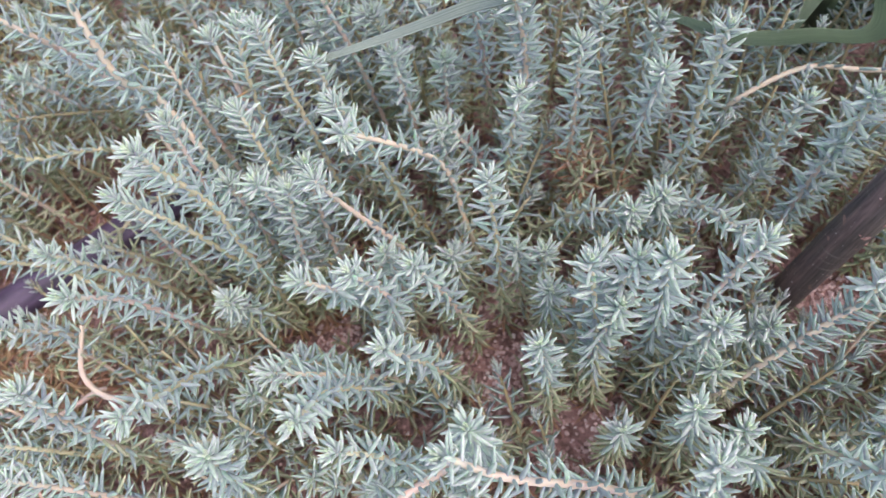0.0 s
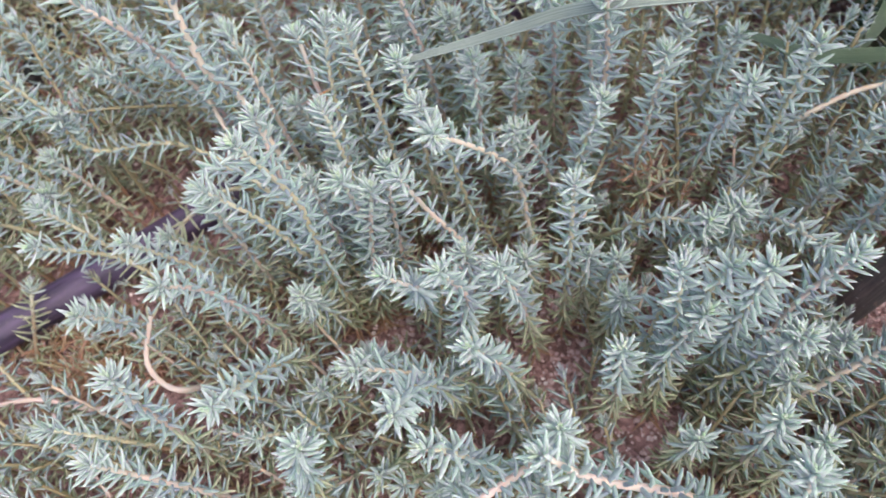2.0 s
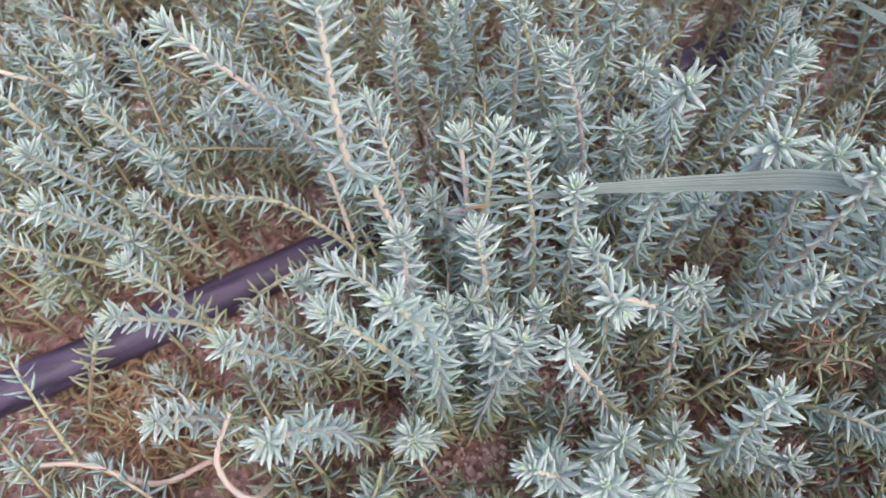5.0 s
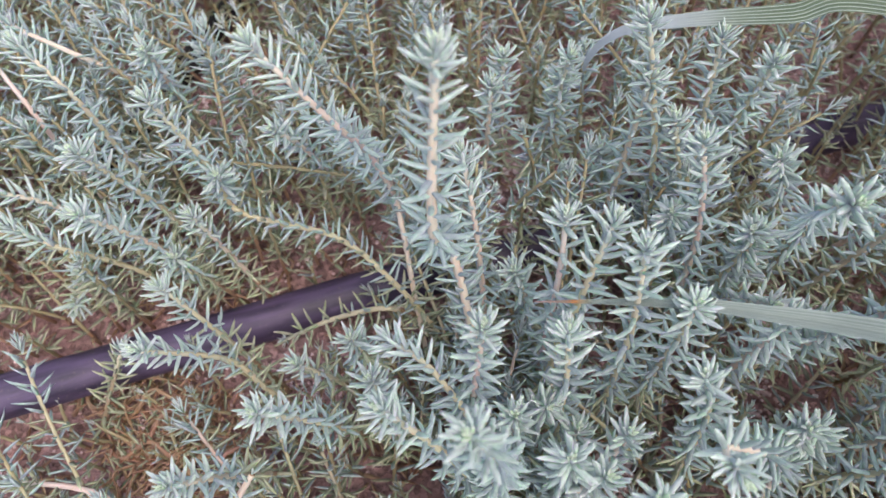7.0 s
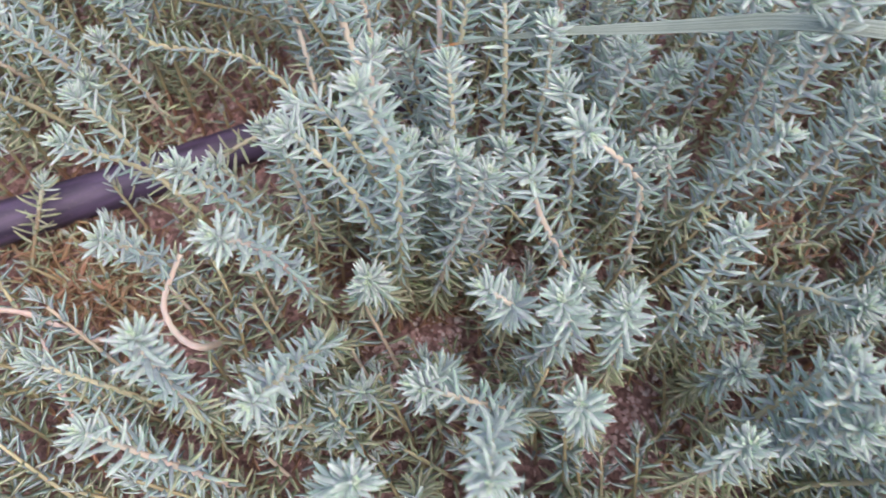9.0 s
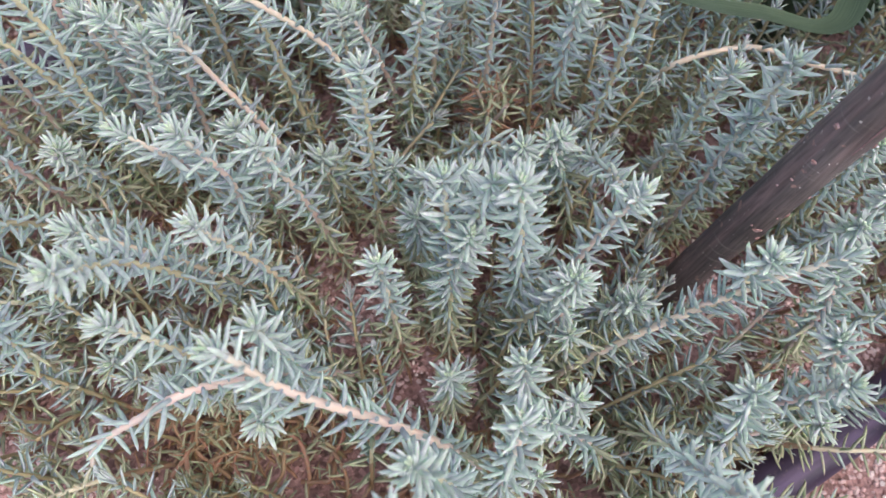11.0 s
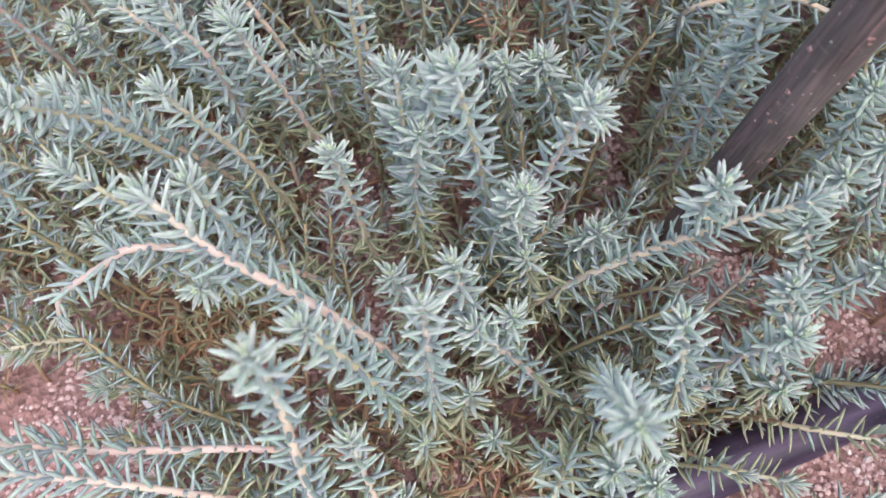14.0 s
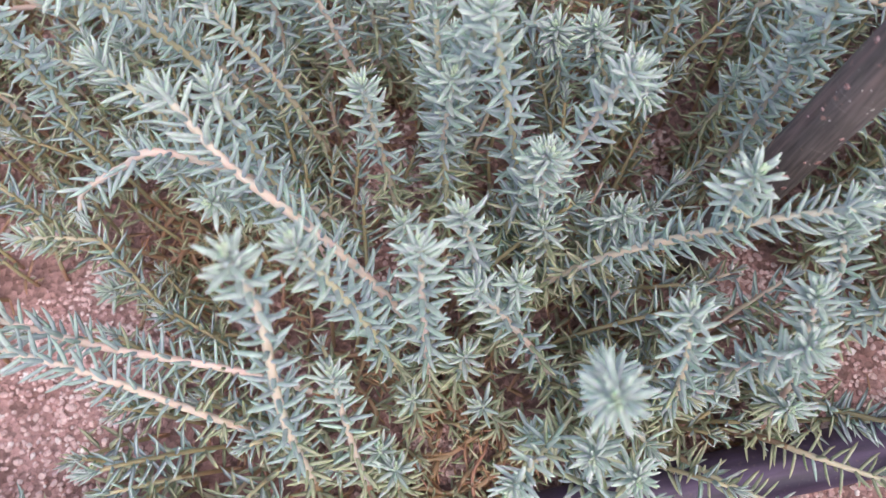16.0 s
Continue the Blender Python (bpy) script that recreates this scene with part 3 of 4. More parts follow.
def broad_leaf():
    """A roundish pale green leaf on its stalk, from some weed among the stonecrop."""
    m, nt, b = mat_new("pale_green_leaf", 0.5)
    n = noise_node(nt, 120.0, 3.0)
    nt.links.new(ramp(nt, n.outputs["Fac"], [(0.3, (0.26, 0.36, 0.20)), (0.7, (0.36, 0.46, 0.28))]), b.inputs["Base Color"])
    ob = new("broad_leaf")
    ob.location, ob.empty_display_size = (-0.222, 0.435, 0.0), 0.01
    tagged(ob, "roundish pale green weed leaf among the stonecrop", "plant")
    verts, faces, cols, rows = [], [], 9, 11
    for side in (1, -1):
        for i in range(rows):
            u = i / (rows - 1)
            half = 0.0105 * math.sin(math.pi * min(0.02 + 0.96 * u, 1)) ** 0.6
            for k in range(cols):
                w = k / (cols - 1) * 2 - 1
                verts.append((half * w, -0.024 * u, 0.104 + 0.003 * w * w + 0.004 * math.sin(u * 3) + side * 0.0003))
    for side in (0, 1):
        base = side * rows * cols
        for i in range(rows - 1):
            for k in range(cols - 1):
                q = (base + i * cols + k, base + i * cols + k + 1, base + (i + 1) * cols + k + 1, base + (i + 1) * cols + k)
                faces.append(q if side else q[::-1])
    part("blade", mesh_of("blade", verts, faces, [m]), ob)
    v, f = tube(spline([(0, 0, 0.105), (0.002, 0.006, 0.07), (0, 0, -0.003)], 0.004), [0.0009] * 60, 6)
    part("stalk", mesh_of("stalk", v, f, [STEM_SHADE]), ob)


broad_leaf()


# ---- strap leaves of a taller plant that lean over the stonecrop ----
def strap_leaf(label, pts, width, material, tilt=0.0, fold=0.12, taper=0.06, power=0.9, step=0.004, cols=9, crease=0.0, dry=0.0, veins=0):
    curve = spline(pts, step)
    n = len(curve)
    verts, faces, across, withered = [], [], [], []
    lines = [[] for _ in range(veins)]
    for i, p in enumerate(curve):
        t = (curve[min(i + 1, n - 1)] - curve[max(i - 1, 0)]).normalized()
        side = t.cross(Vector((0, 0, 1))).normalized()
        up = side.cross(t)
        a = tilt * (0.4 + 0.6 * i / n)
        side, up = side * math.cos(a) + up * math.sin(a), up * math.cos(a) - side * math.sin(a)
        w = width * min(1.0, 0.04 + (i * step / taper) ** power)
        for face in (1, -1):
            for k in range(cols):
                u = (k / (cols - 1) * 2 - 1) * face
                verts.append(p + side * (u * w / 2) + up * (fold * w * (u * u - 0.4) + crease * w * (abs(u) - 0.5) + face * 0.00035 * (1 - u * u)))
                across.append((u + 1) / 2)
                withered.append(max(0.0, 1 - i * step / dry) if dry else 0.0)
        for k, line in enumerate(lines):
            u = -0.86 + 1.72 * k / (veins - 1)
            line.append(p + side * (u * w / 2) + up * (fold * w * (u * u - 0.4) + crease * w * (abs(u) - 0.5) + 0.00035 * (1 - u * u)))
    ring = 2 * cols
    for i in range(n - 1):
        for k in range(ring):
            j = (k + 1) % ring
            faces.append((i * ring + k, i * ring + j, (i + 1) * ring + j, (i + 1) * ring + k))
    leaf = tagged(new("strap_leaf", mesh_of("strap_leaf", verts, faces, [material], attrs=[("across", across), ("withered", withered)])), label, "leaf", "strap leaves")
    for line in lines:
        line = line[max(int(0.04 / step), 1) :]
        v, f = tube(line, [0.00004 + 0.00016 * min(i / 14, 1) for i in range(len(line))], 4)
        part("vein", mesh_of("vein", v, f, [VEIN]), leaf)
    return leaf


strap_leaf("pale ribbed strap leaf with dry orange tip arching over stonecrop", [(-0.0882, 0.2222, 0.1410), (-0.0720, 0.2218, 0.1480), (-0.0507, 0.2234, 0.1510), (-0.0321, 0.2233, 0.1550), (-0.0155, 0.2215, 0.1590), (0.0007, 0.2196, 0.1630), (0.0188, 0.2155, 0.1700), (0.0382, 0.2105, 0.1780), (0.0622, 0.2013, 0.1860), (0.0931, 0.1980, 0.1850), (0.1336, 0.1996, 0.1780), (0.2700, 0.2700, 0.1200), (0.3400, 0.3200, -0.0050)], 0.0104, BLADE_PALE, 0.35, fold=0.0, taper=0.13, power=1.05, crease=0.30, dry=0.024, veins=9)
strap_leaf("narrow green strap leaf with a drooping dry tip", [(-0.0768, 0.3307, 0.1250), (-0.0783, 0.3303, 0.1450), (-0.0684, 0.3333, 0.1600), (-0.0434, 0.3354, 0.1680), (-0.0061, 0.3419, 0.1700), (0.0261, 0.3462, 0.1750), (0.1600, 0.3400, 0.1600), (0.3000, 0.3800, 0.0800), (0.3700, 0.4000, -0.0050)], 0.0088, BLADE_GREEN, -0.9, taper=0.13, power=0.75, dry=0.12, veins=6)
strap_leaf("grey-green strap leaf lying low behind the shoots", [(0.1313, 0.2634, 0.1000), (0.1519, 0.2429, 0.1050), (0.1717, 0.2181, 0.1100), (0.2063, 0.2083, 0.1100), (0.2551, 0.2138, 0.1000), (0.3300, 0.3300, 0.0600), (0.3800, 0.3600, -0.0050)], 0.014, BLADE_GREEN, 0.5)
strap_leaf("broad pale strap leaf at the edge of the carpet", [(0.1248, 0.3684, 0.1100), (0.1409, 0.3463, 0.1120), (0.1632, 0.3322, 0.1100), (0.2059, 0.3228, 0.1000), (0.3000, 0.3450, 0.0600), (0.3700, 0.3400, -0.0050)], 0.016, BLADE_PALE, 0.2)
strap_leaf("short grey-green strap leaf beside the drip pipe", [(0.2609, 0.0206, 0.0320), (0.2711, 0.0238, 0.0340), (0.2837, 0.0264, 0.0340), (0.3300, 0.0520, 0.0300), (0.3700, 0.0850, -0.0050)], 0.011, BLADE_PALE, 0.2, taper=0.03)


def strap_clump(cx, cy, spread, count, seed, tall=(0.12, 0.46)):
    """The strap leaves' plant at the edge of the bed, filled out with added leaves."""
    rng = random.Random(seed)
    for k in range(count):
        a = rng.uniform(0.0, 6.283)
        bx, by = cx + rng.uniform(-spread, spread), cy + rng.uniform(-spread, spread)
        reach, high = rng.uniform(0.03, 0.11), rng.uniform(*tall)
        dx, dy = math.cos(a), math.sin(a)
        strap_leaf("dark green strap leaf added to fill clumps beside the stonecrop", [(bx + dx * reach, by + dy * reach, high * 0.82), (bx + dx * reach * 0.7, by + dy * reach * 0.7, high), (bx + dx * reach * 0.3, by + dy * reach * 0.3, high * 0.72), (bx, by, -0.005)], rng.uniform(0.014, 0.021), BLADE_GREEN, rng.uniform(-0.4, 0.4), step=0.015, cols=5)


# Tall clumps mostly out of view, added to shade the bed's right side.
strap_clump(0.38, 0.36, 0.06, 50, 31, (0.15, 0.55))
strap_clump(0.47, 0.17, 0.06, 40, 32, (0.2, 0.62))
strap_clump(0.47, 0.02, 0.06, 36, 34, (0.2, 0.6))
strap_clump(0.315, 0.315, 0.045, 22, 33, (0.04, 0.13))


def scrap():
    """A thin chip of pale glossy plastic lying on the gravel."""
    verts = [(x, y, z + 0.0004 * math.sin(x * 900)) for z in (0.0, 0.0007) for x, y in ((-0.006, -0.0012), (0.0, -0.0016), (0.007, -0.001), (0.0065, 0.0012), (0.0, 0.0017), (-0.0065, 0.0008))]
    faces = [(5, 4, 3, 2, 1, 0), (6, 7, 8, 9, 10, 11)] + [(k, (k + 1) % 6, 6 + (k + 1) % 6, 6 + k) for k in range(6)]
    m, nt, b = mat_new("pale_plastic", 0.25)
    n = noise_node(nt, 300.0)
    nt.links.new(ramp(nt, n.outputs["Fac"], [(0.3, (0.70, 0.66, 0.70)), (0.7, (0.85, 0.83, 0.86))]), b.inputs["Base Color"])
    ob = tagged(new("plastic_scrap", mesh_of("plastic_scrap", verts, faces, [m], smooth=False)), "small pale glossy plastic chip on pink gravel", "litter")
    ob.matrix_world = pose(-0.0647, -0.0088, 0.0065, 8, -6, -35)
    copy_thing(ob, pose(-0.2538, 0.0778, 0.0065, -6, 9, -38))


scrap()


# ---- stonecrop shoots, clump by clump ----
shoot((-0.0616, 0.1211, 0.1451), (-0.0497, 0.1204, 0.1302), (-0.0485, 0.131, 0.1))
shoot((-0.0376, 0.1147, 0.1536), (-0.0277, 0.1154, 0.1197), (-0.0307, 0.1188, 0.085))
shoot((-0.0137, 0.1169, 0.1431), (-0.003, 0.1188, 0.0957))
shoot((0.0244, 0.1429, 0.1534), (0.0253, 0.1372, 0.1037))
shoot((0.0294, 0.0772, 0.1266), (0.0331, 0.0746, 0.085))
shoot((0.0524, 0.0946, 0.1576), (0.0564, 0.0844, 0.111))
shoot((0.0628, 0.1064, 0.1377), (0.0544, 0.0948, 0.08))
shoot((0.0742, 0.081, 0.1776), (0.0855, 0.0845, 0.0984))
shoot((0.1176, 0.0877, 0.1574), (0.1094, 0.0866, 0.1192), (0.1043, 0.0823, 0.085))
shoot((0.0681, 0.0892, 0.1641), (0.063, 0.0895, 0.12))
shoot((0.0987, 0.0696, 0.1277), (0.1012, 0.0678, 0.095))
shoot((0.1929, 0.071, 0.1419), (0.1679, 0.0687, 0.1175), (0.131, 0.0601, 0.0802), thick=1.15, label="long stout blue-grey stonecrop shoot with pink stem")
shoot((0.1584, 0.0651, 0.1542), (0.1595, 0.0677, 0.13), (0.1679, 0.0687, 0.1175), (0.131, 0.0601, 0.0802))
shoot((-0.0312, 0.0843, 0.1444), (-0.0171, 0.0894, 0.0921))
shoot((-0.0616, 0.058, 0.1675), (-0.0574, 0.0763, 0.1319), (-0.0491, 0.0855, 0.0955))
shoot((-0.0548, 0.0505, 0.1442), (-0.0425, 0.0498, 0.1205))
shoot((-0.0059, 0.0464, 0.1525), (-0.0037, 0.048, 0.11))
shoot((-0.0159, 0.0382, 0.1593), (0.0047, 0.0292, 0.137), (0.0329, 0.0233, 0.1137), (0.0533, 0.0186, 0.085), thick=1.2, size=1.08, label="long stout blue-grey stonecrop shoot with pink stem")
shoot((-0.0096, 0.0235, 0.1139), (-0.0132, 0.036, 0.09))
shoot((0.041, 0.0047, 0.1566), (0.0531, 0.002, 0.1183))
shoot((0.0361, -0.0094, 0.1785), (0.0367, -0.015, 0.1458), (0.041, -0.0365, 0.1022), thick=1.15, label="long stout blue-grey stonecrop shoot with pink stem")
shoot((0.0735, 0.0175, 0.1487), (0.0744, 0.011, 0.125))
shoot((0.0789, 0.0392, 0.1292), (0.0834, 0.0377, 0.1))
shoot((0.0552, 0.0415, 0.1015), (0.0569, 0.0424, 0.08))
shoot((0.088, 0.0224, 0.1132), (0.1119, 0.0192, 0.0726))
shoot((0.1019, 0.0308, 0.1059), (0.1007, 0.0287, 0.085))
shoot((0.09, 0.0075, 0.0748), (0.0882, 0.0055, 0.055), label="short blue-green stonecrop rosette low over the gravel")
shoot((0.1322, -0.0121, 0.1688), (0.137, 0.0021, 0.125), (0.1436, 0.0246, 0.0545))
shoot((0.153, 0.0273, 0.1343), (0.165, 0.0204, 0.09))
shoot((0.1939, 0.0694, 0.1313), (0.2069, 0.0668, 0.1))
shoot((0.1876, 0.0441, 0.1329), (0.2034, 0.0335, 0.085))
shoot((0.1896, 0.0288, 0.1303), (0.1856, 0.0312, 0.085))
shoot((0.1046, 0.0599, 0.0921), (0.1084, 0.0614, 0.065))
shoot((0.1034, 0.1352, 0.1176), (0.1059, 0.1439, 0.085))
shoot((0.088, 0.1319, 0.1158), (0.0902, 0.1421, 0.085))
shoot((0.169, 0.1269, 0.175), (0.1726, 0.1295, 0.1523), (0.1806, 0.1331, 0.1082))
shoot((0.2097, 0.1104, 0.15), (0.2243, 0.1227, 0.1))
shoot((0.217, 0.0961, 0.14), (0.2387, 0.1026, 0.1))
shoot((-0.0852, -0.0382, 0.105), (-0.0717, -0.0363, 0.097), (-0.0376, -0.0332, 0.0885), (0.007, -0.0242, 0.0689), thick=1.1, label="long stout blue-grey stonecrop shoot with pink stem")
shoot((-0.0725, -0.0466, 0.108), (-0.0622, -0.0453, 0.102), (-0.0274, -0.0433, 0.0942), (0.0037, -0.0432, 0.0619), thick=1.1, label="long stout blue-grey stonecrop shoot with pink stem")
shoot((0.0515, -0.0191, 0.1041), (0.0601, -0.0367, 0.0684))
shoot((0.1183, -0.0344, 0.1), (0.1264, -0.0183, 0.08))
shoot((0.0769, -0.039, 0.06), (0.0775, -0.0442, 0.035), label="short blue-green stonecrop rosette low over the gravel")
shoot((0.1224, -0.0104, 0.0581), (0.1254, -0.0118, 0.03), label="short blue-green stonecrop rosette low over the gravel")
shoot((0.1004, -0.0059, 0.055), (0.1087, -0.0061, 0.03), label="short blue-green stonecrop rosette low over the gravel")
shoot((0.0738, -0.0115, 0.055), (0.0739, -0.0136, 0.03), label="short blue-green stonecrop rosette low over the gravel")
shoot((-0.0800, 0.0150, 0.0770), (-0.0778, 0.0205, 0.0850), (-0.0688, 0.0242, 0.0938), (-0.0505, 0.0293, 0.1082), (-0.0324, 0.0348, 0.1190), (-0.0100, 0.0480, 0.0850), bare=(0.004, 0.075), skip=0.3, rosette=0.5, thick=1.15, label="hooked stonecrop shoot with a sunlit tan stem bending down")
shoot((-0.1181, 0.0008, 0.055), (-0.0956, 0.0118, 0.045), label="sprawling blue-grey stonecrop shoot leaning over the carpet")
shoot((-0.0563, 0.0442, 0.075), (-0.0548, 0.0491, 0.05), label="short blue-green stonecrop rosette low over the gravel")
shoot((-0.1037, 0.1631, 0.1936), (-0.0933, 0.1644, 0.1479), (-0.0934, 0.163, 0.1178))
shoot((-0.1326, 0.1734, 0.1565), (-0.1123, 0.1691, 0.1217))
shoot((-0.1399, 0.2053, 0.1275), (-0.1178, 0.1929, 0.1296), label="sprawling blue-grey stonecrop shoot leaning over the carpet")
shoot((-0.1047, 0.2016, 0.164), (-0.1054, 0.1941, 0.12))
shoot((-0.0772, 0.2092, 0.1519), (-0.0731, 0.199, 0.1216))
shoot((-0.0676, 0.2413, 0.172), (-0.0718, 0.2287, 0.1453))
shoot((-0.0587, 0.2305, 0.1764), (-0.0526, 0.219, 0.1286))
shoot((-0.0826, 0.2441, 0.165), (-0.0805, 0.2346, 0.135), bare=(0.006, 0.04), label="arching stonecrop shoot with a partly bare pinkish stem")
shoot((-0.0393, 0.2772, 0.1708), (-0.0307, 0.2718, 0.1426), (-0.0233, 0.2672, 0.105), single=False)
shoot((-0.0386, 0.2212, 0.1601), (-0.0356, 0.2205, 0.1302))
shoot((-0.0337, 0.2002, 0.1527), (-0.0241, 0.1956, 0.125))
shoot((-0.0291, 0.1692, 0.1666), (-0.0282, 0.179, 0.155), (0.008, 0.1876, 0.1051), (0.0155, 0.1774, 0.06), bare=(0.012, 0.05), label="arching stonecrop shoot with a partly bare pinkish stem")
shoot((-0.047, 0.1612, 0.154), (-0.0379, 0.1629, 0.12), (-0.0228, 0.1597, 0.085), bare=(0.012, 0.05), label="arching stonecrop shoot with a partly bare pinkish stem")
shoot((-0.0728, 0.1689, 0.1498), (-0.0697, 0.1698, 0.12))
shoot((-0.053, 0.1823, 0.1362), (-0.0552, 0.1761, 0.105))
shoot((-0.0605, 0.167, 0.1414), (-0.0693, 0.163, 0.095))
shoot((-0.104, 0.1388, 0.1054), (-0.1089, 0.1453, 0.07))
shoot((-0.237, 0.19, 0.1124), (-0.2183, 0.2023, 0.0699), (-0.205, 0.1971, 0.05))
shoot((-0.179, 0.1708, 0.1303), (-0.1654, 0.1804, 0.0755))
shoot((-0.2428, 0.22, 0.1041), (-0.2319, 0.2163, 0.0808))
shoot((-0.2055, 0.143, 0.1207), (-0.1996, 0.1524, 0.0829))
shoot((-0.1886, 0.1562, 0.0828), (-0.1974, 0.1414, 0.0688), (-0.1974, 0.1330, 0.0642), (-0.1910, 0.1243, 0.0586), (-0.1812, 0.1210, 0.0549), (-0.1817, 0.1368, 0.0160), bare=(0, 0.3), skip=0.8, thick=1.25, rosette=0.0, label="bare pinkish looping stonecrop stem with few leaves")
shoot((-0.1474, 0.1277, 0.1615), (-0.1402, 0.1387, 0.1257))
shoot((-0.1677, 0.0963, 0.1552), (-0.1722, 0.094, 0.12))
shoot((-0.1317, 0.0789, 0.1496), (-0.124, 0.114, 0.0864))
shoot((-0.2335, 0.102, 0.0924), (-0.217, 0.0998, 0.07))
shoot((-0.1875, 0.0712, 0.1321), (-0.1744, 0.0673, 0.1))
shoot((-0.0987, 0.058, 0.15), (-0.1085, 0.0595, 0.11))
shoot((-0.3101, 0.1379, 0.04), (-0.2779, 0.1397, 0.035), (-0.2458, 0.1318, 0.02), (-0.221, 0.1435, 0.015), bare=(0.015, 0.3), skip=0.75, thick=1.2, label="arching stonecrop shoot with a partly bare pinkish stem")
shoot((-0.2793, 0.205, 0.05), (-0.2943, 0.1757, 0.015), label="short blue-green stonecrop rosette low over the gravel")
shoot((-0.3036, 0.2191, 0.06), (-0.3259, 0.2488, 0.03), label="short blue-green stonecrop rosette low over the gravel")
shoot((-0.1257, 0.2483, 0.2319), (-0.1254, 0.2303, 0.1697), (-0.1224, 0.2435, 0.135), (-0.1121, 0.2284, 0.1), thick=1.2, size=1.06, label="long stout blue-grey stonecrop shoot with pink stem")
shoot((-0.1222, 0.2749, 0.1486), (-0.1122, 0.2529, 0.1173), single=False)
shoot((-0.1942, 0.2757, 0.1961), (-0.1679, 0.2695, 0.165), (-0.1617, 0.2826, 0.125), (-0.1486, 0.2859, 0.06))
shoot((-0.1801, 0.2954, 0.1301), (-0.1585, 0.2899, 0.0979), (-0.1415, 0.2507, 0.055), bare=(0.012, 0.07), label="arching stonecrop shoot with a partly bare pinkish stem", single=False)
shoot((-0.2103, 0.2948, 0.1199), (-0.2042, 0.3057, 0.09), single=False)
shoot((-0.2477, 0.2778, 0.1552), (-0.2365, 0.2763, 0.1133), (-0.2289, 0.2708, 0.0823), (-0.1804, 0.2649, 0.0815), (-0.1495, 0.251, 0.0659), single=False)
shoot((-0.2301, 0.2702, 0.1156), (-0.2393, 0.2807, 0.08), single=False)
shoot((-0.2736, 0.3196, 0.1332), (-0.2808, 0.331, 0.1), single=False)
shoot((-0.2756, 0.2569, 0.1432), (-0.2679, 0.2665, 0.0873), single=False)
shoot((-0.2631, 0.2303, 0.1422), (-0.2554, 0.2405, 0.1))
shoot((0.0038, 0.2534, 0.1799), (0.0089, 0.2703, 0.145), (0.0205, 0.2827, 0.11), rosette=1.35, single=False)
shoot((0.0307, 0.225, 0.1823), (0.0412, 0.2422, 0.14), rosette=1.35)
shoot((0.0597, 0.2857, 0.16), (0.0528, 0.2847, 0.115), (0.0452, 0.2835, 0.06), single=False)
shoot((0.0495, 0.2209, 0.1799), (0.0631, 0.2357, 0.14))
shoot((0.0488, 0.2023, 0.2), (0.0571, 0.2061, 0.145), (0.0551, 0.2061, 0.1))
shoot((0.0694, 0.2931, 0.147), (0.0644, 0.3025, 0.105), single=False)
shoot((-0.0072, 0.2651, 0.1375), (-0.0056, 0.2678, 0.1), single=False)
shoot((-0.0548, 0.3121, 0.1607), (-0.0548, 0.3071, 0.1007), single=False)
shoot((-0.0866, 0.3368, 0.1282), (-0.0826, 0.3368, 0.0682), single=False)
shoot((0.0488, 0.1848, 0.15), (0.0447, 0.1905, 0.1))
shoot((0.0152, 0.1983, 0.1208), (0.027, 0.1987, 0.09))
shoot((0.0778, 0.1932, 0.163), (0.0791, 0.1943, 0.11))
shoot((0.1062, 0.1681, 0.1632), (0.1124, 0.1859, 0.1004))
shoot((0.1301, 0.1709, 0.1779), (0.1316, 0.1717, 0.1275))
shoot((0.1736, 0.1567, 0.1336), (0.168, 0.1572, 0.08))
shoot((0.292, 0.176, 0.092), (0.235, 0.1882, 0.098), (0.2048, 0.1999, 0.0965), (0.1688, 0.195, 0.0875), (0.178, 0.2105, 0.045), bare=(0.01, 0.14), label="arching stonecrop shoot with a partly bare pinkish stem")
shoot((0.0992, 0.1353, 0.1156), (0.1112, 0.139, 0.085))
shoot((0.1262, 0.1033, 0.125), (0.1235, 0.1244, 0.11), (0.1222, 0.1446, 0.085))
shoot((0.0885, 0.131, 0.1085), (0.0742, 0.1477, 0.095))
shoot((0.1715, 0.1299, 0.14), (0.1726, 0.1302, 0.09))
shoot((0.0981, 0.2208, 0.15), (0.1009, 0.2247, 0.1))
shoot((0.2648, 0.0152, 0.05), (0.2336, 0.0169, 0.045), (0.2148, 0.0215, 0.03), label="sprawling blue-grey stonecrop shoot leaning over the carpet")
shoot((-0.083, 0.056, 0.072), (-0.08, 0.065, 0.04), single=False, label="short blue-green stonecrop rosette low over the gravel")
shoot((-0.047, 0.04, 0.1), (-0.045, 0.046, 0.06))
shoot((0.044, 0.111, 0.099), (0.045, 0.114, 0.06))
shoot((0.129, 0.073, 0.091), (0.125, 0.08, 0.06), single=False)
shoot((-0.083, 0.092, 0.126), (-0.061, 0.09, 0.112), (-0.04, 0.095, 0.07))
shoot((-0.274, 0.121, 0.045), (-0.232, 0.109, 0.03), single=False, label="sprawling blue-grey stonecrop shoot leaning over the carpet")
shoot((-0.303, 0.234, 0.069), (-0.3, 0.235, 0.03), single=False, label="short blue-green stonecrop rosette low over the gravel")
shoot((-0.243, 0.257, 0.099), (-0.235, 0.256, 0.06), single=False)
shoot((-0.105, 0.099, 0.082), (-0.1, 0.1, 0.05), single=False)
shoot((0.022, 0.234, 0.127), (0.02, 0.238, 0.07))
shoot((-0.003, 0.226, 0.147), (0, 0.229, 0.09))
shoot((-0.08, 0.091, 0.125), (-0.0746, 0.1021, 0.1))
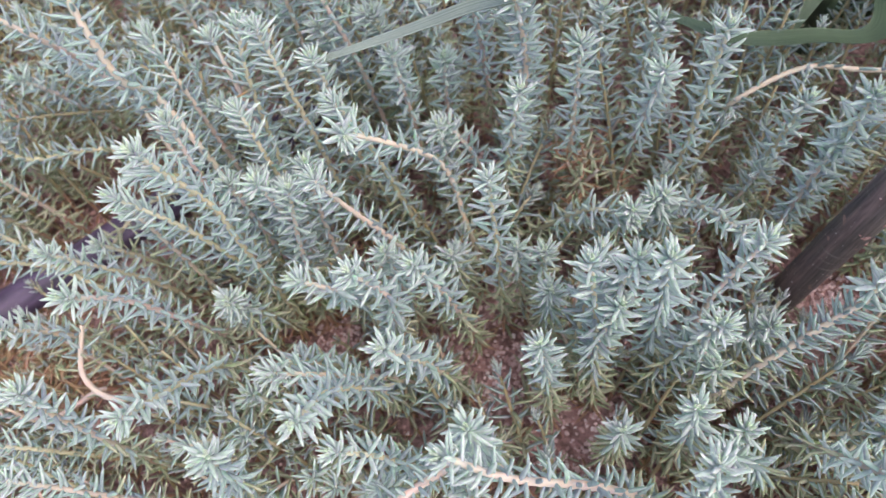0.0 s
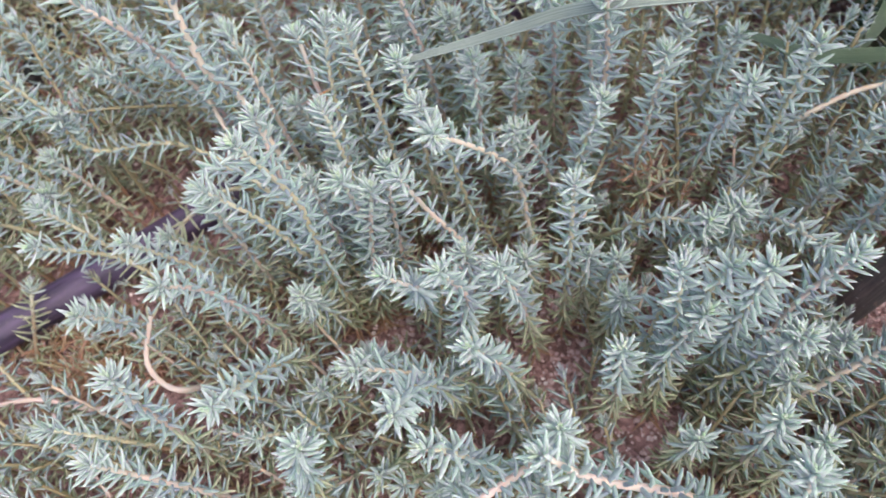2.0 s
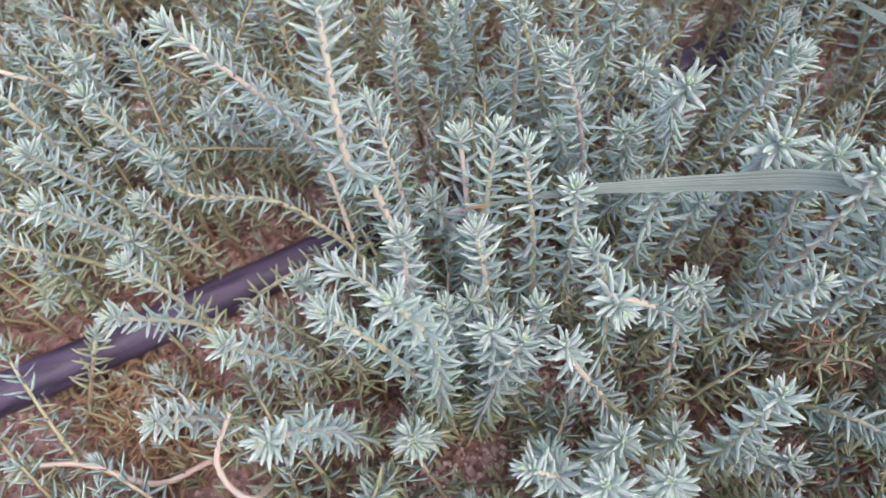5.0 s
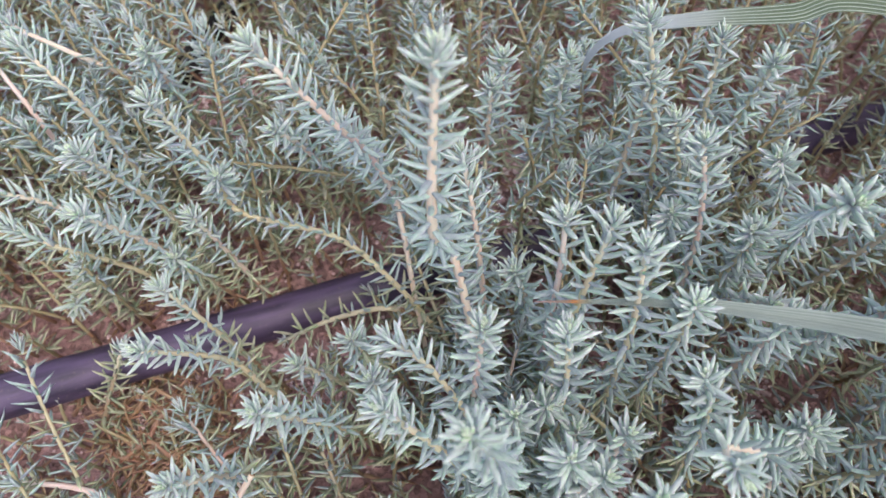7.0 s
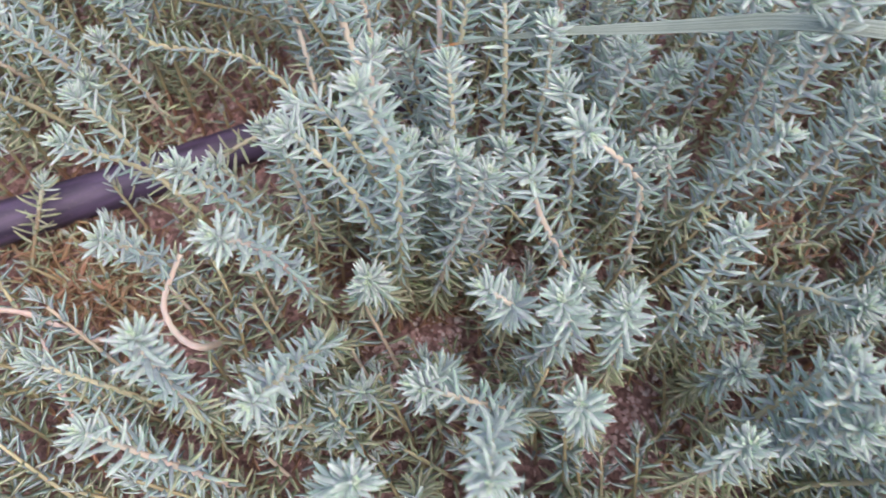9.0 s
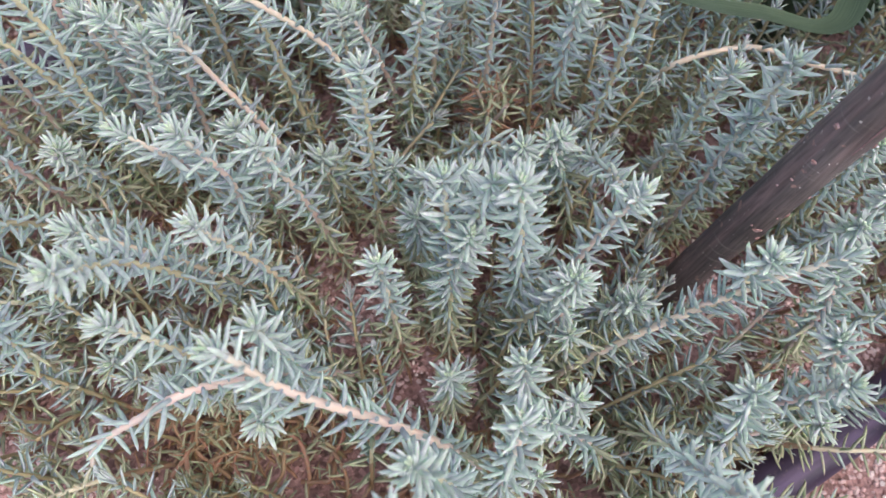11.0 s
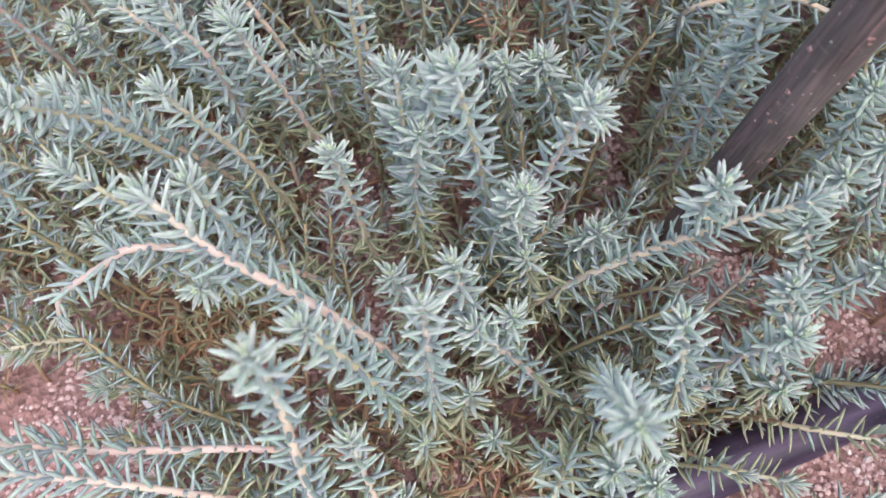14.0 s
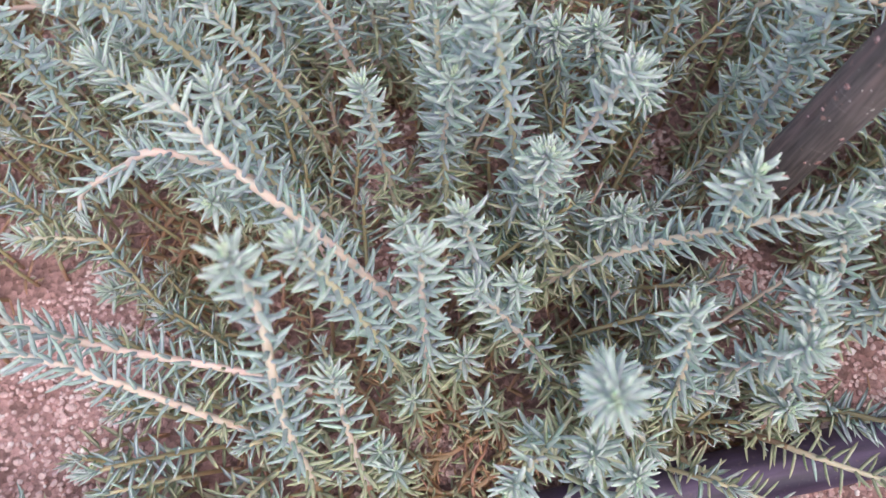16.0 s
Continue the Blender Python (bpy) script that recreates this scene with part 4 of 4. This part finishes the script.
shoot((0.008, 0.146, 0.086), (0.01, 0.15, 0.04), single=False)
shoot((-0.074, 0.05, 0.072), (-0.06, 0.055, 0.05), single=False, label="short blue-green stonecrop rosette low over the gravel")
shoot((0.1351, 0.0747, 0.085), (0.1464, 0.0804, 0.05))
shoot((0.207, 0.086, 0.133), (0.2156, 0.0978, 0.1))
shoot((-0.104, 0.137, 0.103), (-0.1018, 0.1438, 0.08), single=False)
shoot((0.224, 0.06, 0.121), (0.2279, 0.0647, 0.09), single=False)
shoot((-0.068, -0.006, 0.048), (-0.0569, -0.0007, 0.03), single=False, label="short blue-green stonecrop rosette low over the gravel")
shoot((0.165, 0.151, 0.09), (0.163, 0.155, 0.05), single=False)
shoot((-0.009, 0.325, 0.162), (-0.0066, 0.3339, 0.12), single=False)
shoot((-0.085, 0.336, 0.141), (-0.0894, 0.338, 0.07), single=False)
shoot((-0.012, 0.263, 0.14), (0.0026, 0.2742, 0.09), single=False)
shoot((0, 0.298, 0.139), (0.0187, 0.3112, 0.1), single=False)
shoot((-0.114, 0.349, 0.123), (-0.112, 0.352, 0.07), single=False)
shoot((0.011, 0.197, 0.122), (0.013, 0.2, 0.08))
shoot((-0.0626, 0.3165, 0.185), (-0.0548, 0.3121, 0.1607), (-0.0413, 0.3084, 0.11), single=False)
shoot((-0.0297, 0.3328, 0.165), (-0.0246, 0.3295, 0.13), (-0.0186, 0.3274, 0.1), single=False)
shoot((-0.0404, 0.3104, 0.14), (-0.0275, 0.3048, 0.1), single=False)
shoot((-0.064, 0.3196, 0.1), (-0.0581, 0.3257, 0.07), single=False)
shoot((-0.1173, 0.3338, 0.12), (-0.1175, 0.331, 0.08), single=False)
shoot((-0.0965, 0.2425, 0.12), (-0.0894, 0.2436, 0.09), single=False)
shoot((-0.0904, 0.183, 0.135), (-0.0891, 0.1822, 0.1), single=False)
shoot((-0.1588, 0.2112, 0.1), (-0.1559, 0.2137, 0.07), single=False)
shoot((-0.1437, 0.1909, 0.12), (-0.1409, 0.1882, 0.09), single=False)
shoot((-0.1837, 0.2024, 0.08), (-0.1733, 0.2059, 0.05), single=False)
shoot((-0.2489, 0.2398, 0.09), (-0.2536, 0.2457, 0.06), single=False)
shoot((-0.3178, 0.3021, 0.15), (-0.2981, 0.2926, 0.13), (-0.2956, 0.2922, 0.09), single=False)
shoot((-0.3763, 0.343, 0.12), (-0.326, 0.3318, 0.11), (-0.3039, 0.3376, 0.085), bare=(0.01, 0.2), single=False, label="arching stonecrop shoot with a partly bare pinkish stem")
shoot((-0.3666, 0.3238, 0.12), (-0.339, 0.3007, 0.1), (-0.3329, 0.2947, 0.08), bare=(0.01, 0.2), single=False, label="arching stonecrop shoot with a partly bare pinkish stem")
shoot((-0.3244, 0.2391, 0.1), (-0.3053, 0.2381, 0.085), (-0.2919, 0.2442, 0.06), single=False)
shoot((-0.3314, 0.2505, 0.11), (-0.3135, 0.257, 0.09), single=False)
shoot((-0.2075, 0.2267, 0.03), (-0.1803, 0.2351, 0.05), (-0.1528, 0.2432, 0.055), dense=0.6, rosette=0.5, single=False, label="sprawling blue-grey stonecrop shoot leaning over the carpet")
shoot((-0.0789, 0.19, 0.125), (-0.0808, 0.194, 0.1), single=False)
shoot((-0.0672, 0.1847, 0.12), (-0.0703, 0.1749, 0.09), single=False)
shoot((-0.1099, 0.1024, 0.07), (-0.1178, 0.1038, 0.04), single=False, label="short blue-green stonecrop rosette low over the gravel")
shoot((-0.1171, 0.0862, 0.06), (-0.1243, 0.0873, 0.03), single=False, label="short blue-green stonecrop rosette low over the gravel")
shoot((-0.0251, 0.1325, 0.13), (-0.0241, 0.1348, 0.1), single=False)
shoot((0.0037, 0.1384, 0.1), (0.0043, 0.1439, 0.06), single=False)
shoot((0.0468, 0.1289, 0.1), (0.0465, 0.1333, 0.06), single=False)
shoot((0.0343, 0.1336, 0.1), (0.0364, 0.1358, 0.06), single=False)
shoot((0.0439, 0.1089, 0.1), (0.0457, 0.1139, 0.06), single=False)
shoot((0.0623, 0.0814, 0.14), (0.058, 0.0819, 0.1))
shoot((0.1009, 0.0674, 0.13), (0.0945, 0.0704, 0.1))
shoot((0.1322, 0.0705, 0.1), (0.1299, 0.0735, 0.08), single=False)
shoot((0.0543, 0.2325, 0.15), (0.06, 0.2273, 0.11), single=False)
shoot((0.1256, 0.2149, 0.14), (0.1272, 0.2234, 0.1), single=False)
shoot((0.0272, 0.2451, 0.11), (0.0292, 0.263, 0.07), single=False)
shoot((-0.0015, 0.2392, 0.13), (-0.0046, 0.26, 0.08), single=False)
shoot((-0.0386, 0.2724, 0.13), (-0.0326, 0.281, 0.1), single=False)
shoot((0.1676, -0.0031, 0.06), (0.1512, 0.0108, 0.055), (0.1405, 0.0275, 0.04), single=False, label="sprawling blue-grey stonecrop shoot leaning over the carpet")
shoot((0.1709, 0.0453, 0.06), (0.1619, 0.0497, 0.04), single=False, label="short blue-green stonecrop rosette low over the gravel")
shoot((0.1744, 0.02, 0.07), (0.153, 0.0273, 0.05), single=False, label="short blue-green stonecrop rosette low over the gravel")
shoot((0.1405, -0.0175, 0.1), (0.1463, -0.0085, 0.07), single=False)
shoot((0.1577, -0.0187, 0.09), (0.1604, -0.0117, 0.06), single=False)
shoot((0.2215, -0.0067, 0.05), (0.1997, -0.0033, 0.045), (0.1819, 0.0026, 0.035), single=False, label="sprawling blue-grey stonecrop shoot leaning over the carpet")
shoot((0.2056, 0.0227, 0.08), (0.2114, 0.0337, 0.05), single=False)
shoot((0.0689, -0.0347, 0.06), (0.0688, -0.0388, 0.03), single=False, label="short blue-green stonecrop rosette low over the gravel")
shoot((-0.1409, 0.0831, 0.075), (-0.1301, 0.0875, 0.06), single=False, label="short blue-green stonecrop rosette low over the gravel")
shoot((-0.1122, 0.0027, 0.05), (-0.0999, 0.0099, 0.035), single=False, label="short blue-green stonecrop rosette low over the gravel")
shoot((-0.0707, -0.0074, 0.05), (-0.0626, 0.0007, 0.03), single=False, label="short blue-green stonecrop rosette low over the gravel")


# Withered stems that stand in the brown hollow between the clumps.
stem_rng = random.Random(63)
for k in range(11):
    x, y, h = 0.088 + stem_rng.uniform(-0.018, 0.020), 0.197 + stem_rng.uniform(-0.016, 0.016), stem_rng.uniform(0.05, 0.088)
    shoot((x + stem_rng.uniform(-0.012, 0.012), y - stem_rng.uniform(0.0, 0.014), h), (x, y, h * 0.6), (x + 0.003, y + 0.004, h * 0.3), single=False, bare=(0, 0.3), skip=0.35, dense=0.7, rosette=0.0, thick=0.85, shade=0.3, wither=stem_rng.uniform(0.03, 0.09), label="withered brown stonecrop stem in a hollow")


# ---- the rest of the carpet ----
def slim_leaf(bend):
    """A low leaf of the same outline for the joined carpet: three sides, two rings, a point."""
    verts = [(x, 0.106 * r * math.cos(a), 0.074 * r * math.sin(a) + bend * x * x) for x, r in ((0.26, 0.92), (0.72, 0.74)) for a in (0.5, 2.6, 4.7)]
    verts += [(1.0, 0.0, bend), (0.0, 0.0, 0.0)]
    return np.array(verts), np.array([(0, 1, 4), (0, 4, 3), (1, 2, 5), (1, 5, 4), (2, 0, 3), (2, 3, 5), (3, 4, 6), (4, 5, 6), (5, 3, 6), (1, 0, 7), (2, 1, 7), (0, 2, 7)]), np.array([v[0] ** 2 for v in verts])


SLIM = [slim_leaf(b) for b in (-0.16, 0.02, 0.14, 0.30)]


def carpet_shoot(rs, root, tip, size=1.0, gap=0.00165, shade=0.050):
    """Stem points from root to tip, and for each leaf its place, axes, length and age."""
    root, tip = np.array(root), np.array(tip)
    u = np.linspace(0, 1, 40)[:, None]
    mid = root * 0.5 + tip * 0.5 + np.array([0, 0, 1]) * 0.12 * (tip[2] - root[2]) - (tip - root) * np.array([1, 1, 0]) * 0.22
    curve = (1 - u) ** 2 * root + 2 * u * (1 - u) * mid + u * u * tip
    seg = np.r_[0, np.cumsum(np.linalg.norm(np.diff(curve, axis=0), axis=1))]
    total = seg[-1]
    crown = np.linspace(0, 0.0055, 14)
    s = np.r_[crown, 0.0065 + np.arange(0, max(total - 0.012, 0.001), gap)]
    s = s[s < total - 0.003]
    n = len(s)
    p = np.stack([np.interp(total - s, seg, curve[:, k]) for k in range(3)], 1)
    q = np.stack([np.interp(total - s - 0.003, seg, curve[:, k]) for k in range(3)], 1)
    t = p - q + 1e-9
    t /= np.linalg.norm(t, axis=1)[:, None]
    side = np.cross(t, [0.3, 1.0, 0.2])
    side /= np.linalg.norm(side, axis=1)[:, None]
    turn = 2.4 * np.arange(n) + rs.uniform(-0.25, 0.25, n) + rs.uniform(0, 6.3)
    r = side * np.cos(turn)[:, None] + np.cross(t, side) * np.sin(turn)[:, None]
    low = p[:, 2] < shade + rs.uniform(-0.025, 0.03, n)
    dry = p[:, 2] < 0.005 + rs.uniform(-0.008, 0.008, n)
    rise = np.radians(62 * np.exp(-s / 0.009) + 20 + rs.uniform(-9, 9, n) - 16 * low)
    length = (0.0044 + 0.0074 * np.minimum(s / 0.015, 1)) * rs.uniform(0.84, 1.12, n) * size
    x = r * np.cos(rise)[:, None] + t * np.sin(rise)[:, None]
    z = t * np.cos(rise)[:, None] - r * np.sin(rise)[:, None]
    # few pale young leaves: shade over the carpet is put into its colour
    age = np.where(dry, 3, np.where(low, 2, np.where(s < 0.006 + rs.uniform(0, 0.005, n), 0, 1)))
    keep = ~(((dry | low) & (rs.uniform(0, 1, n) < 0.3)) | ((p[:, 2] < 0.022) & (rs.uniform(0, 1, n) < 0.5)))
    return curve, [a[keep] for a in (p, x, np.cross(z, x), z, length, age)]


def carpet_mesh(name, leaves, rs, shapes, stems=None):
    """One mesh of leaves from arrays of places, axes, lengths and ages."""
    p, x, y, z, length, age = leaves
    pick = rs.randint(0, len(shapes), len(p))
    vs, fs, ix, al, base = [], [], [], [], 0
    for k, (v, f, along) in enumerate(shapes):
        m = pick == k
        w = p[m][:, None] + length[m][:, None, None] * (v[None, :, :1] * x[m][:, None] + v[None, :, 1:2] * y[m][:, None] + v[None, :, 2:] * z[m][:, None])
        count = int(m.sum())
        vs.append(w.reshape(-1, 3))
        fs.append((f[None] + (base + np.arange(count) * len(v))[:, None, None]).reshape(-1, 3))
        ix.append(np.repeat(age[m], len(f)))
        al.append(np.tile(along, count))
        base += count * len(v)
    verts, faces, index, along = np.concatenate(vs).tolist(), np.concatenate(fs).tolist(), np.concatenate(ix).tolist(), np.concatenate(al).tolist()
    if stems:
        faces += [tuple(base + i for i in q) for q in stems[1]]
        verts += [tuple(q) for q in stems[0]]
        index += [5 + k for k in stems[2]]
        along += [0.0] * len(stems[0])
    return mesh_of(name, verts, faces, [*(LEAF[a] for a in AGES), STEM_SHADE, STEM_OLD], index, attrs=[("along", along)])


def carpet():
    rs, rng = np.random.RandomState(77), random.Random(77)
    spots, grid, tries = [], {}, 0
    while tries < 120000:
        tries += 1
        x, y = rng.uniform(-0.54, 0.44), rng.uniform(-0.15, 0.60)
        if in_clearing(x, y, 1.18) or (abs(y - 0.353 - 0.49 * x) < 0.017 and x < -0.165):
            continue
        if any((x - a) ** 2 + (y - b) ** 2 < r * r for a, b, r in HOLLOWS) or (x - 0.30) ** 2 + (y - 0.30) ** 2 < 0.06**2:
            continue
        if (x - 0.181) ** 2 + (y - 0.106) ** 2 < 0.017**2:
            continue
        deep = x > -0.02 and y > 0.20
        far = y > 0.255 or (y > 0.15 and x > 0.07) or (y > 0.19 and x < -0.28) or (x > 0.215 and y > 0.085)
        gap = (0.0142 if deep else 0.0126 if x < -0.14 and y > 0.2 else 0.0140) if far else 0.0118
        by_pipe = x < -0.14 and -0.095 < y - 0.353 - 0.49 * x < 0.018
        if not far and x < -0.165 and -0.034 < y - 0.353 - 0.49 * x < 0.02:
            continue
        if x > 0.10 and -0.034 < y + 0.1185 - 0.572 * x < 0.022:
            continue
        c = (int(x // 0.02), int(y // 0.02))
        if any((x - a) ** 2 + (y - b) ** 2 < gap * gap for i in (-1, 0, 1) for j in (-1, 0, 1) for a, b in grid.get((c[0] + i, c[1] + j), ())):
            continue
        grid.setdefault(c, []).append((x, y))
        spots.append((x, y, far, by_pipe))
    outer = 0
    while outer < 900:
        x, y = rng.uniform(-1.25, 0.70), rng.uniform(-0.75, 1.3)
        edge = 0.95 + 0.18 * noise.noise((x * 2.2, y * 2.2, 5.0))
        if (-0.53 < x < 0.43 and -0.14 < y < 0.59) or math.hypot((x + 0.03) / 1.1, y - 0.25) > edge:
            continue
        off = max(-0.53 - x, x - 0.43, -0.14 - y, y - 0.59, 0.0)
        if rng.random() > math.exp(-off / 0.13):
            continue
        outer += 1
        spots.append((x, y, True, False))
    rest, stems_v, stems_f, stems_i, made = [], [], [], [], 0
    for x, y, far, by_pipe in spots:
        roll = rng.random()
        if far:
            h = rng.uniform(0.075, 0.13) if roll < 0.7 else rng.uniform(0.03, 0.07)
        else:
            h = rng.uniform(0.045, 0.085) if roll < 0.4 else rng.uniform(0.022, 0.05)
        if by_pipe:
            h = rng.uniform(0.015, 0.032)
        if any((x - a) ** 2 + (y - b) ** 2 < r * r for a, b, r in TANGLES):
            h = rng.uniform(0.010, 0.024)
        away = math.atan2(y + 0.02, x - 0.03) + rng.gauss(0, 0.6)
        lean = h * abs(rng.gauss(0.28 if far else 0.55, 0.25)) * (1.4 if x < -0.12 else 1.0)
        root = (x, y, ground_height(x, y) - 0.002)
        tip = (x + lean * math.cos(away), y + lean * math.sin(away), h)
        inner = -0.54 < x < 0.44 and -0.15 < y < 0.60
        curve, leaves = carpet_shoot(rs, root, tip, rng.uniform(0.90, 1.08) * ((1.0 if far else 1.12) if inner else 1.6), (0.00165 if y < 0.42 and x < 0.30 else 0.0022) if inner else 0.006, 0.014 if by_pipe else 0.066 if far else 0.036)
        pts = [Vector(q) for q in curve[::4]]
        v, f = tube(pts, [0.0012 - 0.0004 * i / len(pts) for i in range(len(pts))], 5)
        if made < 110 and not far and -0.30 < x < 0.26 and -0.07 < y < 0.25 and h > 0.04:
            made += 1
            home = Vector(root)
            ob = new("stonecrop_shoot")
            ob.location, ob.empty_display_size = home, 0.01
            tagged(ob, "short blue-green stonecrop shoot low in the carpet", "plant", "stonecrop shoots")
            high = len(f) // 2
            part("stem", mesh_of("stem", [q - home for q in v], f, [STEM, STEM_OLD], [1 if k < high else 0 for k in range(len(f))]), ob, "tan stem, woody below")
            leaves[0] = leaves[0] - np.array(root)
            tagged(part("foliage", carpet_mesh("foliage", leaves, rs, SLIM), ob), kind="stuff")
        else:
            rest.append(leaves)
            base = len(stems_v)
            stems_v += v
            stems_f += [tuple(base + i for i in q) for q in f]
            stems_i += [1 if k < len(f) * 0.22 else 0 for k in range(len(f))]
    joined = [np.concatenate(a) for a in zip(*rest)]
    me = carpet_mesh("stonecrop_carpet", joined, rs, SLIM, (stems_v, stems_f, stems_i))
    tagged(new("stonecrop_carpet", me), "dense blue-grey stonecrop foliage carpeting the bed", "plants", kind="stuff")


carpet()
